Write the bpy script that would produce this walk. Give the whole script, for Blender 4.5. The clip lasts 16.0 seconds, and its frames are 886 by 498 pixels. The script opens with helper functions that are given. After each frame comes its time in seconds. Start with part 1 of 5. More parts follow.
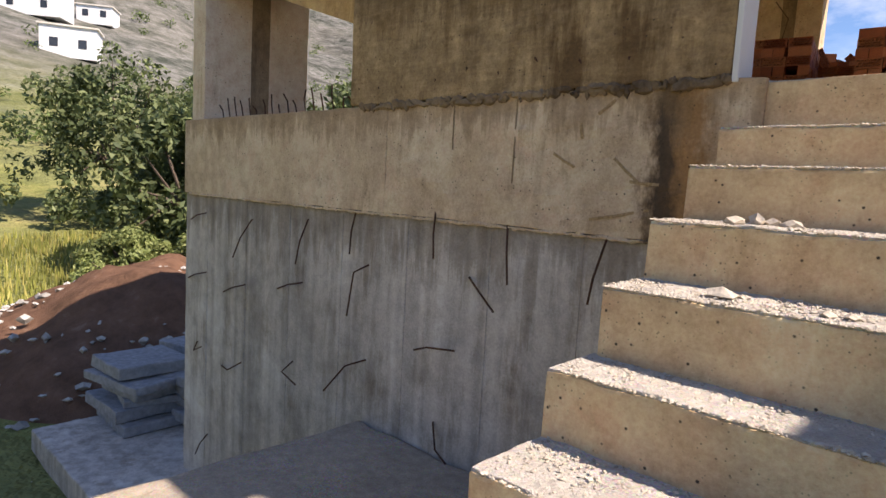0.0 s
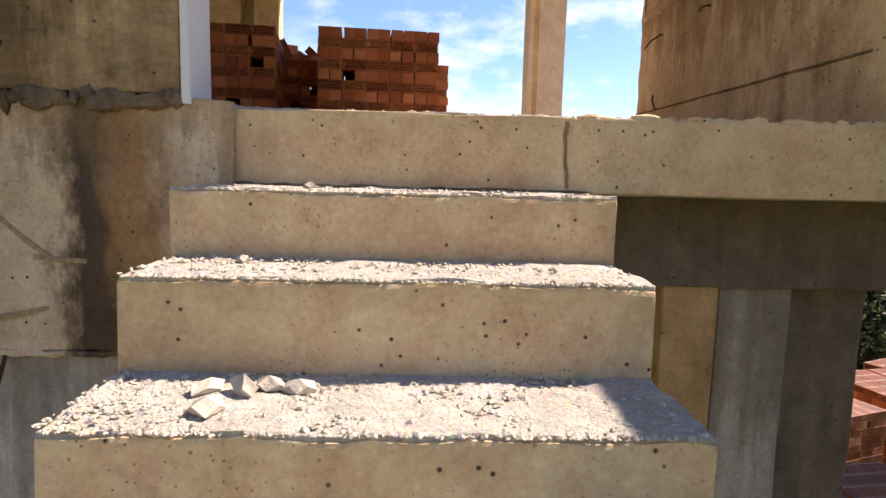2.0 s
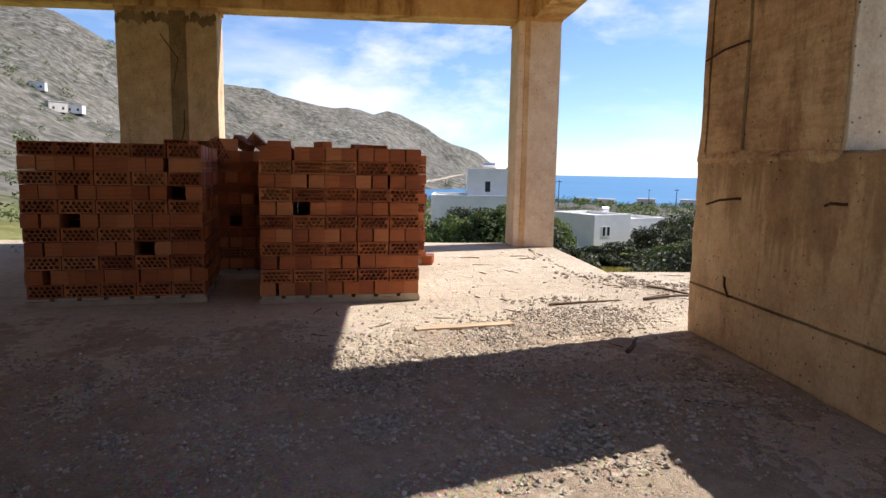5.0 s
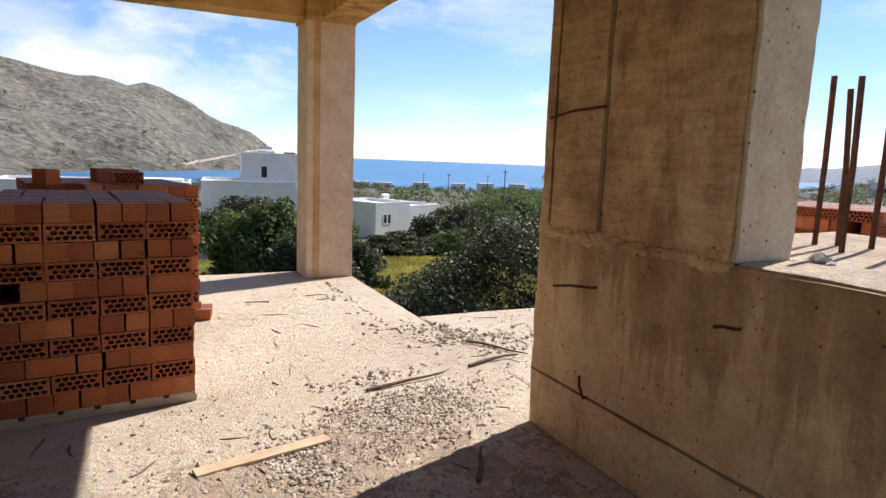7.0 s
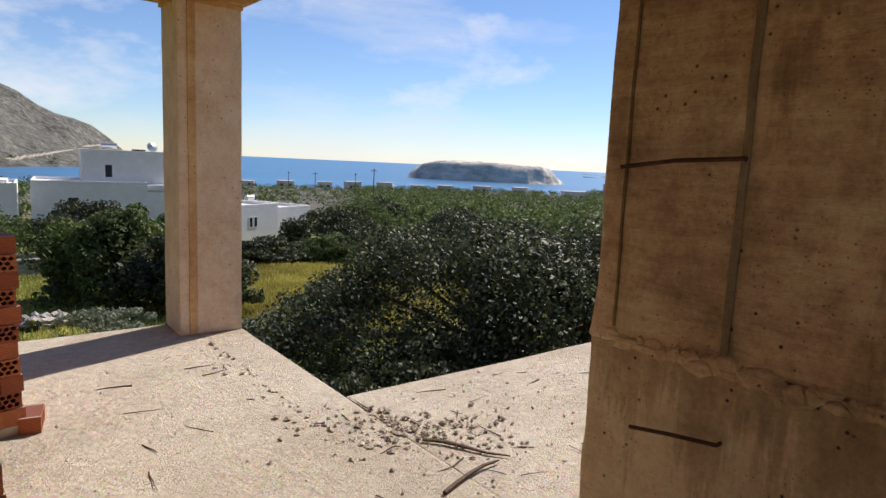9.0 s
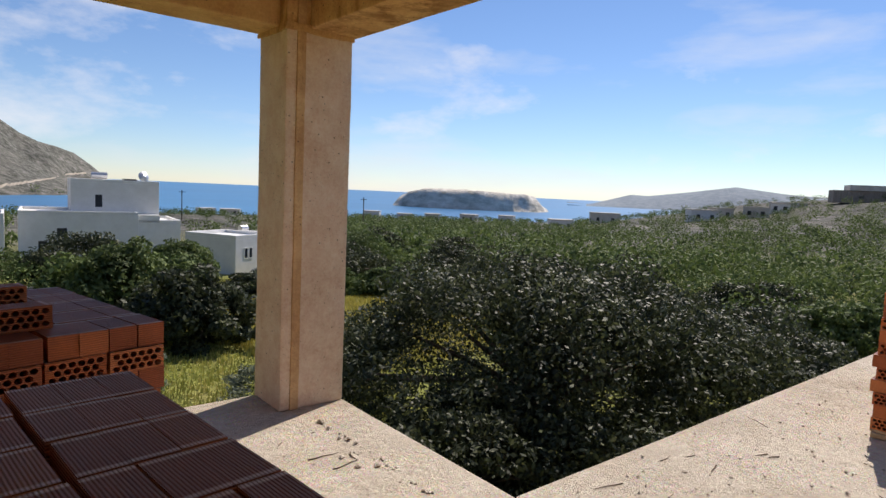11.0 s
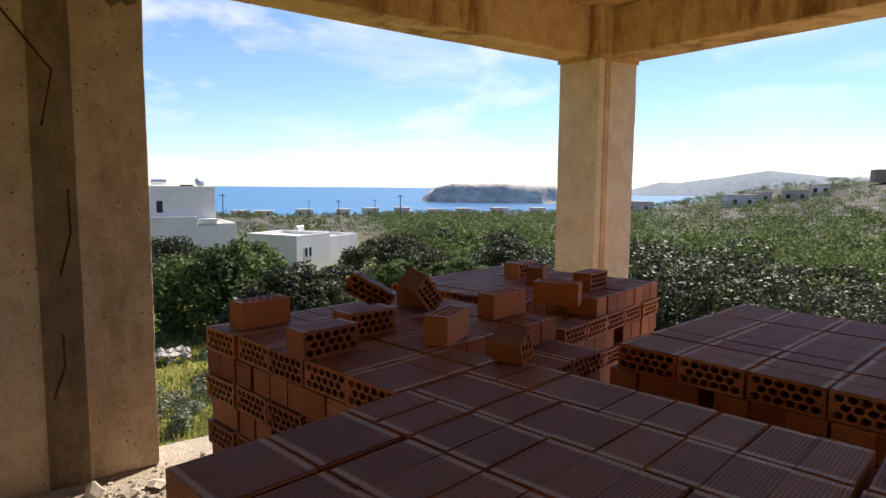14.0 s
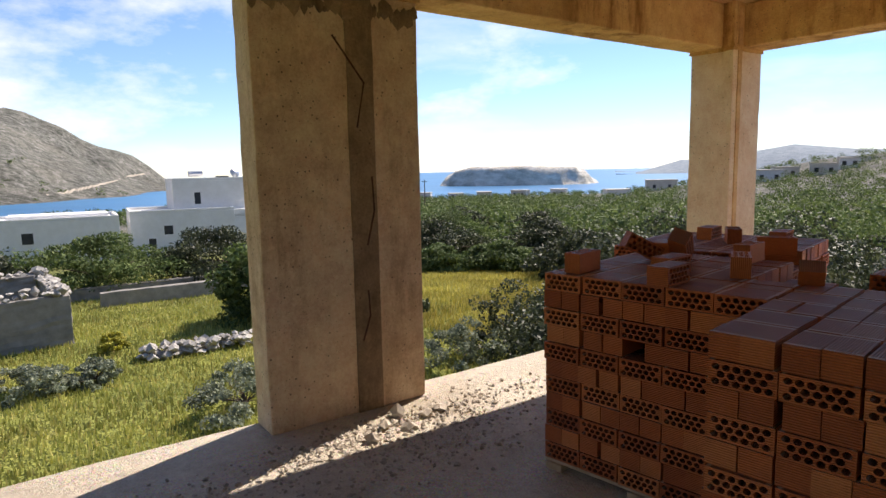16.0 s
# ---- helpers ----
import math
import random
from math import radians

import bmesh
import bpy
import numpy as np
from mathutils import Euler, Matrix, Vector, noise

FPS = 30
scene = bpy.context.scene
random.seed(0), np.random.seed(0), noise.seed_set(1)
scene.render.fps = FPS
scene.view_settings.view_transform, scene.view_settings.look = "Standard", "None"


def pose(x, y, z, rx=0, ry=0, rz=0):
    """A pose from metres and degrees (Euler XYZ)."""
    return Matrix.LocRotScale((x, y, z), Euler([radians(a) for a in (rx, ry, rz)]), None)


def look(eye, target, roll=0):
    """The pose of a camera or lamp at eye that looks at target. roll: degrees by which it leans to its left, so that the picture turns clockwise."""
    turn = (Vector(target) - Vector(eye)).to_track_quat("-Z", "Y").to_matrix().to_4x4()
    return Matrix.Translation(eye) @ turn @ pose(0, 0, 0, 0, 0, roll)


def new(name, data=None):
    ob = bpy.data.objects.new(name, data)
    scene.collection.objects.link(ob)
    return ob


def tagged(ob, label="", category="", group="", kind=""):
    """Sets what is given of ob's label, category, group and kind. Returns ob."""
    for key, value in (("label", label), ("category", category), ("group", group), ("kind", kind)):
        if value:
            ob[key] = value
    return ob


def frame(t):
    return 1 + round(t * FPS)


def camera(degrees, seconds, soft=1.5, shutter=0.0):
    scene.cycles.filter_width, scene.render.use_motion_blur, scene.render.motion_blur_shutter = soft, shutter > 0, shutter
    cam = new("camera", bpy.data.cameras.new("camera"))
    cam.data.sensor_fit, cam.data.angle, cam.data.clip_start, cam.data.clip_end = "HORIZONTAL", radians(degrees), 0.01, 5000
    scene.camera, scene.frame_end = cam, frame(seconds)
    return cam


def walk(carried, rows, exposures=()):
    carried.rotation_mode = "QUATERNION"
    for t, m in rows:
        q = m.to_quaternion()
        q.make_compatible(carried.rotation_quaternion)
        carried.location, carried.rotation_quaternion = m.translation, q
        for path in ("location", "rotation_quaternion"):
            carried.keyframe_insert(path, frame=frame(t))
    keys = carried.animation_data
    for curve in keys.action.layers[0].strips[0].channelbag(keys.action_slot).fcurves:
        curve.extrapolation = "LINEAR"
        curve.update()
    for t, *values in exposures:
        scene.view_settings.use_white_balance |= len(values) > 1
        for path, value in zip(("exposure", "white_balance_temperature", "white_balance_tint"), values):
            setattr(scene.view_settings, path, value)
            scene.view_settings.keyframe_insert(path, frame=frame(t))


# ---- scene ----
PATH = [
    (0, (0.296, 0.237, -0.545), (-1.071, 1.684, -0.745), 3.2),
    (0.5, (0.134, 0.332, -0.518), (-0.262, 2.283, -0.713), 2.7),
    (1, (0.054, 0.55, -0.509), (0.114, 2.538, -0.72), 2.5),
    (1.5, (0.02, 0.981, -0.387), (0.08, 2.968, -0.614), 2.0),
    (2, (-0.025, 1.306, -0.184), (0.04, 3.29, -0.427), 1.5),
    (2.5, (-0.008, 1.581, 0.046), (0.058, 3.567, -0.185), 1.4),
    (3, (-0.044, 1.811, 0.203), (0.04, 3.794, -0.037), 1.2),
    (5.3, (-0.146, 2.766, 0.891), (0.089, 4.736, 0.639), 0.9),
    (5.5, (-0.146, 2.858, 0.924), (0.168, 4.819, 0.681), 1.2),
    (6, (-0.171, 3.037, 1.068), (0.402, 4.937, 0.817), 1.3),
    (6.5, (-0.114, 3.237, 1.161), (0.623, 5.077, 0.894), 1.6),
    (7, (-0.118, 3.439, 1.209), (0.745, 5.22, 0.92), 2.2),
    (7.5, (-0.068, 3.719, 1.347), (0.963, 5.41, 1.072), 2.6),
    (8, (0.005, 4.011, 1.372), (1.183, 5.604, 1.098), 3.1),
    (8.2, (0.042, 4.135, 1.373), (1.232, 5.719, 1.101), 2.9),
    (10.3, (-0.15, 5.358, 1.442), (1.118, 6.878, 1.157), 3.0),
    (10.5, (-0.198, 5.466, 1.452), (1.06, 7.001, 1.213), 2.9),
    (11, (-0.426, 5.69, 1.486), (0.84, 7.227, 1.299), 2.6),
    (11.5, (-0.776, 5.821, 1.502), (0.514, 7.332, 1.276), 1.4),
    (12, (-1.107, 5.977, 1.52), (0.156, 7.505, 1.256), 1.1),
    (12.5, (-1.469, 6.084, 1.487), (-0.294, 7.69, 1.284), 0.8),
    (13, (-1.886, 6.077, 1.473), (-0.728, 7.699, 1.313), 0.7),
    (13.5, (-2.268, 6.087, 1.477), (-1.106, 7.706, 1.305), 0.7),
    (14, (-2.6, 6.187, 1.454), (-1.406, 7.778, 1.248), 0.5),
    (14.5, (-2.944, 6.229, 1.465), (-1.688, 7.768, 1.229), -0.3),
    (15, (-3.328, 6.219, 1.48), (-2.032, 7.72, 1.22), -0.6),
    (15.5, (-3.695, 6.298, 1.435), (-2.423, 7.819, 1.175), -0.7),
    (16, (-4.027, 6.288, 1.451), (-2.889, 7.912, 1.195), -1.2),
]
cam = camera(71.6, 16.0)
EXPOSURES = [(0.0, 0.8, 7000, 19), (0.5, 1.06, 7150, 20), (1.5, 1.08, 7150, 19), (3.2, 0.88, 6900, 17), (5.3, 0.62, 6600, 16), (7.0, 0.58, 6620, 17), (8.0, 0.25, 6650, 16), (11.0, 0.12, 6650, 15), (12.0, 0.28, 6720, 15), (13.0, 0.6, 6800, 15), (14.5, 0.62, 6850, 16), (16.0, 0.68, 6850, 16)]
walk(cam, [(t, look(eye, target, roll)) for t, eye, target, roll in PATH], EXPOSURES)

# ---------------------------------------------------------------- light
SUN_TO = Vector((0.86, 0.29, 1.0)).normalized()
sun_data = bpy.data.lights.new("sun", "SUN")
sun_data.energy, sun_data.angle, sun_data.color = 5.0, radians(0.55), (1.0, 0.94, 0.85)
sun = new("sun", sun_data)
sun.matrix_world = look(SUN_TO * 60, (0, 0, 0))

world = bpy.data.worlds.new("world")
scene.world = world
world.use_nodes = True
wn, wl = world.node_tree.nodes, world.node_tree.links
wn.clear()
w_out = wn.new("ShaderNodeOutputWorld")
w_bg = wn.new("ShaderNodeBackground")
w_sky = wn.new("ShaderNodeTexSky")
w_sky.sky_type = "NISHITA"
w_sky.sun_disc = False
w_sky.sun_elevation = math.asin(SUN_TO.z)
w_sky.sun_rotation = math.atan2(SUN_TO.x, SUN_TO.y)
w_sky.air_density, w_sky.dust_density, w_sky.ozone_density = 0.92, 0.0, 6.0
w_bg.inputs["Strength"].default_value = 0.108
w_co = wn.new("ShaderNodeTexCoord")
w_map = wn.new("ShaderNodeMapping")
w_map.inputs["Scale"].default_value = (1.6, 1.6, 6.5)
w_map.inputs["Location"].default_value = (0.35, 1.2, 0.1)
w_noise = wn.new("ShaderNodeTexNoise")
w_noise.inputs["Scale"].default_value = 1.25
w_noise.inputs["Detail"].default_value = 7.0
w_noise.inputs["Roughness"].default_value = 0.55
w_ramp = wn.new("ShaderNodeValToRGB")
w_ramp.color_ramp.elements[0].position, w_ramp.color_ramp.elements[1].position = 0.55, 0.86
w_mix = wn.new("ShaderNodeMix")
w_mix.data_type = "RGBA"
w_mix.inputs["B"].default_value = (6.8, 7.2, 7.7, 1)
wl.new(w_co.outputs["Generated"], w_map.inputs["Vector"])
wl.new(w_map.outputs["Vector"], w_noise.inputs["Vector"])
wl.new(w_noise.outputs["Fac"], w_ramp.inputs["Fac"])
wl.new(w_ramp.outputs["Color"], w_mix.inputs["Factor"])
w_tint = wn.new("ShaderNodeMix")
w_tint.data_type, w_tint.blend_type = "RGBA", "MULTIPLY"
w_tint.inputs["Factor"].default_value = 1.0
w_tint.inputs["B"].default_value = (0.965, 0.99, 1.03, 1)
wl.new(w_sky.outputs["Color"], w_tint.inputs["A"])
wl.new(w_tint.outputs["Result"], w_mix.inputs["A"])
# heaped clouds to the north-west and a thin bank low over the bay
w_dir = wn.new("ShaderNodeVectorMath")
w_dir.operation = "DOT_PRODUCT"
w_dir.inputs[1].default_value = (-0.05, 0.975, 0.215)
wl.new(w_co.outputs["Generated"], w_dir.inputs[0])
w_near = wn.new("ShaderNodeMapRange")
w_near.inputs["From Min"].default_value, w_near.inputs["From Max"].default_value = 0.95, 0.998
w_near.inputs["To Max"].default_value = 0.15
wl.new(w_dir.outputs["Value"], w_near.inputs["Value"])
w_sep = wn.new("ShaderNodeSeparateXYZ")
wl.new(w_co.outputs["Generated"], w_sep.inputs["Vector"])
w_low = wn.new("ShaderNodeValToRGB")
w_low.color_ramp.elements[0].position, w_low.color_ramp.elements[0].color = 0.05, (0, 0, 0, 1)
w_low.color_ramp.elements[1].position, w_low.color_ramp.elements[1].color = 0.105, (0.07, 0.07, 0.07, 1)
w_high = w_low.color_ramp.elements.new(0.165)
w_high.color = (0, 0, 0, 1)
wl.new(w_sep.outputs["Z"], w_low.inputs["Fac"])
w_map2 = wn.new("ShaderNodeMapping")
w_map2.inputs["Scale"].default_value = (1.0, 1.0, 2.2)
w_map2.inputs["Location"].default_value = (0.2, 0.7, 0.4)
wl.new(w_co.outputs["Generated"], w_map2.inputs["Vector"])
w_puff = wn.new("ShaderNodeTexNoise")
w_puff.inputs["Scale"].default_value = 4.6
w_puff.inputs["Detail"].default_value = 9.0
w_puff.inputs["Roughness"].default_value = 0.6
wl.new(w_map2.outputs["Vector"], w_puff.inputs["Vector"])
w_sum = wn.new("ShaderNodeMath")
w_sum.operation = "ADD"
wl.new(w_puff.outputs["Fac"], w_sum.inputs[0])
wl.new(w_near.outputs["Result"], w_sum.inputs[1])
w_sum2 = wn.new("ShaderNodeMath")
w_sum2.operation = "ADD"
wl.new(w_sum.outputs["Value"], w_sum2.inputs[0])
wl.new(w_low.outputs["Color"], w_sum2.inputs[1])
w_ramp2 = wn.new("ShaderNodeValToRGB")
w_ramp2.color_ramp.elements[0].position, w_ramp2.color_ramp.elements[1].position = 0.59, 0.84
w_ramp2.color_ramp.elements[1].color = (0.8, 0.8, 0.8, 1)
wl.new(w_sum2.outputs["Value"], w_ramp2.inputs["Fac"])
w_mix2 = wn.new("ShaderNodeMix")
w_mix2.data_type = "RGBA"
w_mix2.inputs["B"].default_value = (7.6, 7.8, 8.1, 1)
wl.new(w_ramp2.outputs["Color"], w_mix2.inputs["Factor"])
wl.new(w_mix.outputs["Result"], w_mix2.inputs["A"])
wl.new(w_mix2.outputs["Result"], w_bg.inputs["Color"])
wl.new(w_bg.outputs["Background"], w_out.inputs["Surface"])


# ---------------------------------------------------------------- materials
class Mat:
    """A node material: a Principled shader and small helpers to wire it."""

    def __init__(self, name, rough=0.9, metal=0.0, spec=0.3):
        self.m = bpy.data.materials.new(name)
        self.m.use_nodes = True
        self.t = self.m.node_tree
        self.b = self.t.nodes["Principled BSDF"]
        self.b.inputs["Roughness"].default_value = rough
        self.b.inputs["Metallic"].default_value = metal
        self.b.inputs["Specular IOR Level"].default_value = spec
        self.co = self.t.nodes.new("ShaderNodeTexCoord")

    def link(self, a, b):
        self.t.links.new(a, b)

    def coords(self, scale=(1, 1, 1), space="Object"):
        mp = self.t.nodes.new("ShaderNodeMapping")
        mp.inputs["Scale"].default_value = scale
        self.link(self.co.outputs[space], mp.inputs["Vector"])
        return mp.outputs["Vector"]

    def noise(self, scale, detail=4, rough=0.55, stretch=(1, 1, 1), space="Object"):
        n = self.t.nodes.new("ShaderNodeTexNoise")
        n.inputs["Scale"].default_value = scale
        n.inputs["Detail"].default_value = detail
        n.inputs["Roughness"].default_value = rough
        self.link(self.coords(stretch, space), n.inputs["Vector"])
        return n.outputs["Fac"]

    def voronoi(self, scale, stretch=(1, 1, 1)):
        n = self.t.nodes.new("ShaderNodeTexVoronoi")
        n.inputs["Scale"].default_value = scale
        self.link(self.coords(stretch), n.inputs["Vector"])
        return n

    def ramp(self, fac, stops):
        r = self.t.nodes.new("ShaderNodeValToRGB")
        e = r.color_ramp.elements
        while len(e) < len(stops):
            e.new(0.5)
        for el, (p, c) in zip(e, stops):
            el.position = p
            el.color = (*c, 1) if not isinstance(c, (int, float)) else (c, c, c, 1)
        self.link(fac, r.inputs["Fac"])
        return r.outputs["Color"]

    def mix(self, fac, a, b, mode="MIX"):
        x = self.t.nodes.new("ShaderNodeMix")
        x.data_type, x.blend_type = "RGBA", mode
        for sock, v in (("Factor", fac), ("A", a), ("B", b)):
            if isinstance(v, (int, float)):
                x.inputs[sock].default_value = v if sock == "Factor" else (v, v, v, 1)
            elif isinstance(v, tuple):
                x.inputs[sock].default_value = (*v, 1)
            else:
                self.link(v, x.inputs[sock])
        return x.outputs["Result"]

    def random(self):
        return self.t.nodes.new("ShaderNodeObjectInfo").outputs["Random"]

    def island(self):
        return self.t.nodes.new("ShaderNodeNewGeometry").outputs["Random Per Island"]

    def bump(self, height, strength=0.4, dist=0.01):
        bp = self.t.nodes.new("ShaderNodeBump")
        bp.inputs["Strength"].default_value = strength
        bp.inputs["Distance"].default_value = dist
        self.link(height, bp.inputs["Height"])
        if self.b.inputs["Normal"].is_linked:
            self.link(self.b.inputs["Normal"].links[0].from_socket, bp.inputs["Normal"])
        self.link(bp.outputs["Normal"], self.b.inputs["Normal"])

    def colour(self, c):
        if isinstance(c, tuple):
            self.b.inputs["Base Color"].default_value = (*c, 1)
        else:
            self.link(c, self.b.inputs["Base Color"])
        return self.m


def concrete(name, lo, hi, stain, streak=0.5, pits=True, boards=0.0, stain_at=0.6, blotch=0.0, drip=None, keep_at=0.43, runs_from=None, grain=0.0):
    k = Mat(name, 0.92, 0, 0.15)
    c = k.ramp(k.noise(1.7, 6, 0.6), [(0.3, lo), (0.7, hi)])
    runs = k.noise(1.0, 6, 0.68, (5.5, 5.5, 1.1))
    patch = k.ramp(k.noise(0.8, 4, 0.6), [(0.4, 0.0), (0.6, 1.0)])
    runs = k.mix(1.0, k.ramp(runs, [(stain_at - 0.09, 0.0), (stain_at + 0.06, streak)]), patch, "MULTIPLY")
    c = k.mix(runs, c, stain)
    c = k.mix(k.ramp(k.noise(0.9, 5, 0.7), [(0.5, 0.0), (0.78, 0.55 * streak)]), c, stain)
    blot = k.noise(2.6, 8, 0.72, (1, 1, 0.6))
    c = k.mix(k.ramp(blot, [(0.53, 0.0), (0.6, 0.5 * streak), (0.72, 0.8 * streak)]), c, k.mix(0.4, c, stain))
    c = k.mix(k.ramp(k.noise(5.0, 6, 0.7), [(0.55, 0.0), (0.7, 0.35)]), c, hi)
    if blotch:
        c = k.mix(k.ramp(k.noise(1.5, 9, 0.76, (1, 1, 0.8)), [(0.46, 0.0), (0.53, 0.45 * blotch), (0.66, blotch)]), c, k.mix(0.15, stain, (0.09, 0.07, 0.05)))
        c = k.mix(k.ramp(k.noise(9, 7, 0.8), [(0.53, 0.0), (0.66, 0.6 * blotch)]), c, stain)
    if drip is not None:
        sx = k.t.nodes.new("ShaderNodeSeparateXYZ")
        k.link(k.co.outputs["Object"], sx.inputs["Vector"])
        near = k.t.nodes.new("ShaderNodeMath")
        near.operation = "SUBTRACT"
        near.inputs[1].default_value = drip
        k.link(sx.outputs["X"], near.inputs[0])
        wide = k.t.nodes.new("ShaderNodeMath")
        wide.operation = "MULTIPLY_ADD"
        wide.inputs[1].default_value = 0.5
        k.link(k.noise(1.0, 6, 0.7, (3, 3, 1.6)), wide.inputs[0])
        k.link(near.outputs[0], wide.inputs[2])
        c = k.mix(k.ramp(wide.outputs[0], [(0.10, 0.0), (0.19, 0.85), (0.38, 0.85), (0.5, 0.0)]), c, (0.33, 0.155, 0.045))
        c = k.mix(k.ramp(wide.outputs[0], [(0.10, 0.0), (0.17, 0.95), (0.25, 0.85), (0.33, 0.0)]), c, (0.075, 0.055, 0.038))
    if runs_from is not None:
        top, length = runs_from
        sz = k.t.nodes.new("ShaderNodeSeparateXYZ")
        k.link(k.co.outputs["Object"], sz.inputs["Vector"])
        fall = k.t.nodes.new("ShaderNodeMapRange")
        fall.inputs["From Min"].default_value, fall.inputs["From Max"].default_value = top - length, top
        fall.inputs["To Min"].default_value, fall.inputs["To Max"].default_value = -0.2, 0.18
        k.link(sz.outputs["Z"], fall.inputs["Value"])
        add = k.t.nodes.new("ShaderNodeMath")
        k.link(fall.outputs["Result"], add.inputs[0])
        k.link(k.noise(1.0, 5, 0.65, (7.5, 7.5, 0.9)), add.inputs[1])
        c = k.mix(k.ramp(add.outputs["Value"], [(0.5, 0.0), (0.56, 0.55), (0.72, 0.85)]), c, k.mix(0.25, stain, c))
    if grain:
        c = k.mix(grain, c, k.ramp(k.noise(1.0, 7, 0.72, (3.5, 3.5, 26)), [(0.36, 0.34), (0.64, 0.7)]), "OVERLAY")
        k.bump(k.noise(1.0, 6, 0.7, (3.5, 3.5, 26)), 0.45, 0.015)
    c = k.mix(0.5, c, k.ramp(k.noise(7, 8, 0.74), [(0.34, 0.34), (0.5, 0.53), (0.66, 0.72)]), "OVERLAY")
    c = k.mix(0.6, c, k.ramp(k.noise(60, 4, 0.7), [(0.3, 0.38), (0.7, 0.64)]), "OVERLAY")
    if boards:
        w = k.t.nodes.new("ShaderNodeTexNoise")
        w.inputs["Scale"].default_value = 1.0
        w.inputs["Detail"].default_value = 2
        k.link(k.coords((8, 8, 0.1)), w.inputs["Vector"])
        c = k.mix(boards, c, k.ramp(w.outputs["Fac"], [(0.35, 0.3), (0.65, 0.7)]), "OVERLAY")
        k.bump(w.outputs["Fac"], 0.5, 0.02)
    if pits:
        v = k.voronoi(21)
        hole = k.ramp(v.outputs["Distance"], [(0.06, 1.0), (0.13, 0.0)])
        keep = k.ramp(k.noise(3.1, 2), [(keep_at, 0.0), (keep_at + 0.09, 1.0)])
        hole = k.mix(1.0, hole, keep, "MULTIPLY")
        c = k.mix(hole, c, (0.07, 0.05, 0.035))
        small = k.ramp(k.voronoi(58).outputs["Distance"], [(0.08, 0.8), (0.2, 0.0)])
        small = k.mix(1.0, small, k.ramp(k.noise(4.3, 5, 0.7), [(0.47, 0.0), (0.58, 1.0)]), "MULTIPLY")
        c = k.mix(small, c, (0.13, 0.09, 0.055))
        k.bump(hole, -0.5, 0.01)
    k.bump(k.noise(38, 6, 0.75), 0.55, 0.008)
    k.bump(k.noise(5, 6, 0.65), 0.45, 0.025)
    return k.colour(c)


M_CONC = concrete("concrete_warm", (0.50, 0.30, 0.14), (0.75, 0.50, 0.26), (0.21, 0.105, 0.04), 0.9)
M_DAMP = concrete("concrete_damp_stained", (0.36, 0.235, 0.115), (0.60, 0.42, 0.23), (0.14, 0.08, 0.035), 0.9, stain_at=0.54, blotch=0.7, grain=0.4, runs_from=(0.75, 0.5))
M_STEP = concrete("concrete_step", (0.64, 0.435, 0.25), (0.82, 0.595, 0.365), (0.36, 0.225, 0.115), 0.5, stain_at=0.64, blotch=0.4, keep_at=0.33)
M_COL = concrete("concrete_column", (0.67, 0.51, 0.355), (0.80, 0.63, 0.46), (0.38, 0.25, 0.14), 0.55, stain_at=0.65)
M_GREY = concrete("concrete_grey", (0.40, 0.355, 0.31), (0.57, 0.515, 0.455), (0.20, 0.15, 0.105), 0.75, pits=False, boards=0.45, runs_from=(-0.74, 0.85))
# concrete darkened in its colour for the shade under the landing
M_DARK = concrete("concrete_dark_shade", (0.15, 0.11, 0.08), (0.24, 0.185, 0.14), (0.08, 0.058, 0.042), 0.6, boards=0.3)
M_BEAM = concrete("concrete_beam", (0.57, 0.335, 0.135), (0.75, 0.495, 0.24), (0.25, 0.12, 0.04), 0.9, stain_at=0.55)
M_STAIN = concrete("concrete_stained", (0.19, 0.13, 0.08), (0.38, 0.275, 0.17), (0.10, 0.065, 0.04), 0.9, stain_at=0.55)
M_WALL = concrete("concrete_weathered_wall", (0.59, 0.37, 0.205), (0.80, 0.56, 0.345), (0.20, 0.105, 0.055), 0.7, stain_at=0.6, blotch=0.6, grain=0.55)
M_SILL = concrete("concrete_sill_wall", (0.69, 0.48, 0.28), (0.84, 0.63, 0.40), (0.25, 0.14, 0.07), 0.6, stain_at=0.6, blotch=0.3, keep_at=0.38, runs_from=(0.93, 0.75))
M_BROAD = concrete("concrete_broad_column", (0.66, 0.485, 0.315), (0.80, 0.61, 0.42), (0.28, 0.175, 0.095), 0.75, stain_at=0.58, blotch=0.35, keep_at=0.33)
M_BAND = concrete("concrete_rust_run", (0.63, 0.46, 0.30), (0.79, 0.605, 0.42), (0.27, 0.17, 0.09), 0.6, stain_at=0.62, drip=-1.03, blotch=0.4, runs_from=(0.02, 0.42))
M_PATCH = concrete("cement_skim", (0.58, 0.465, 0.33), (0.74, 0.615, 0.46), (0.40, 0.29, 0.18), 0.5)


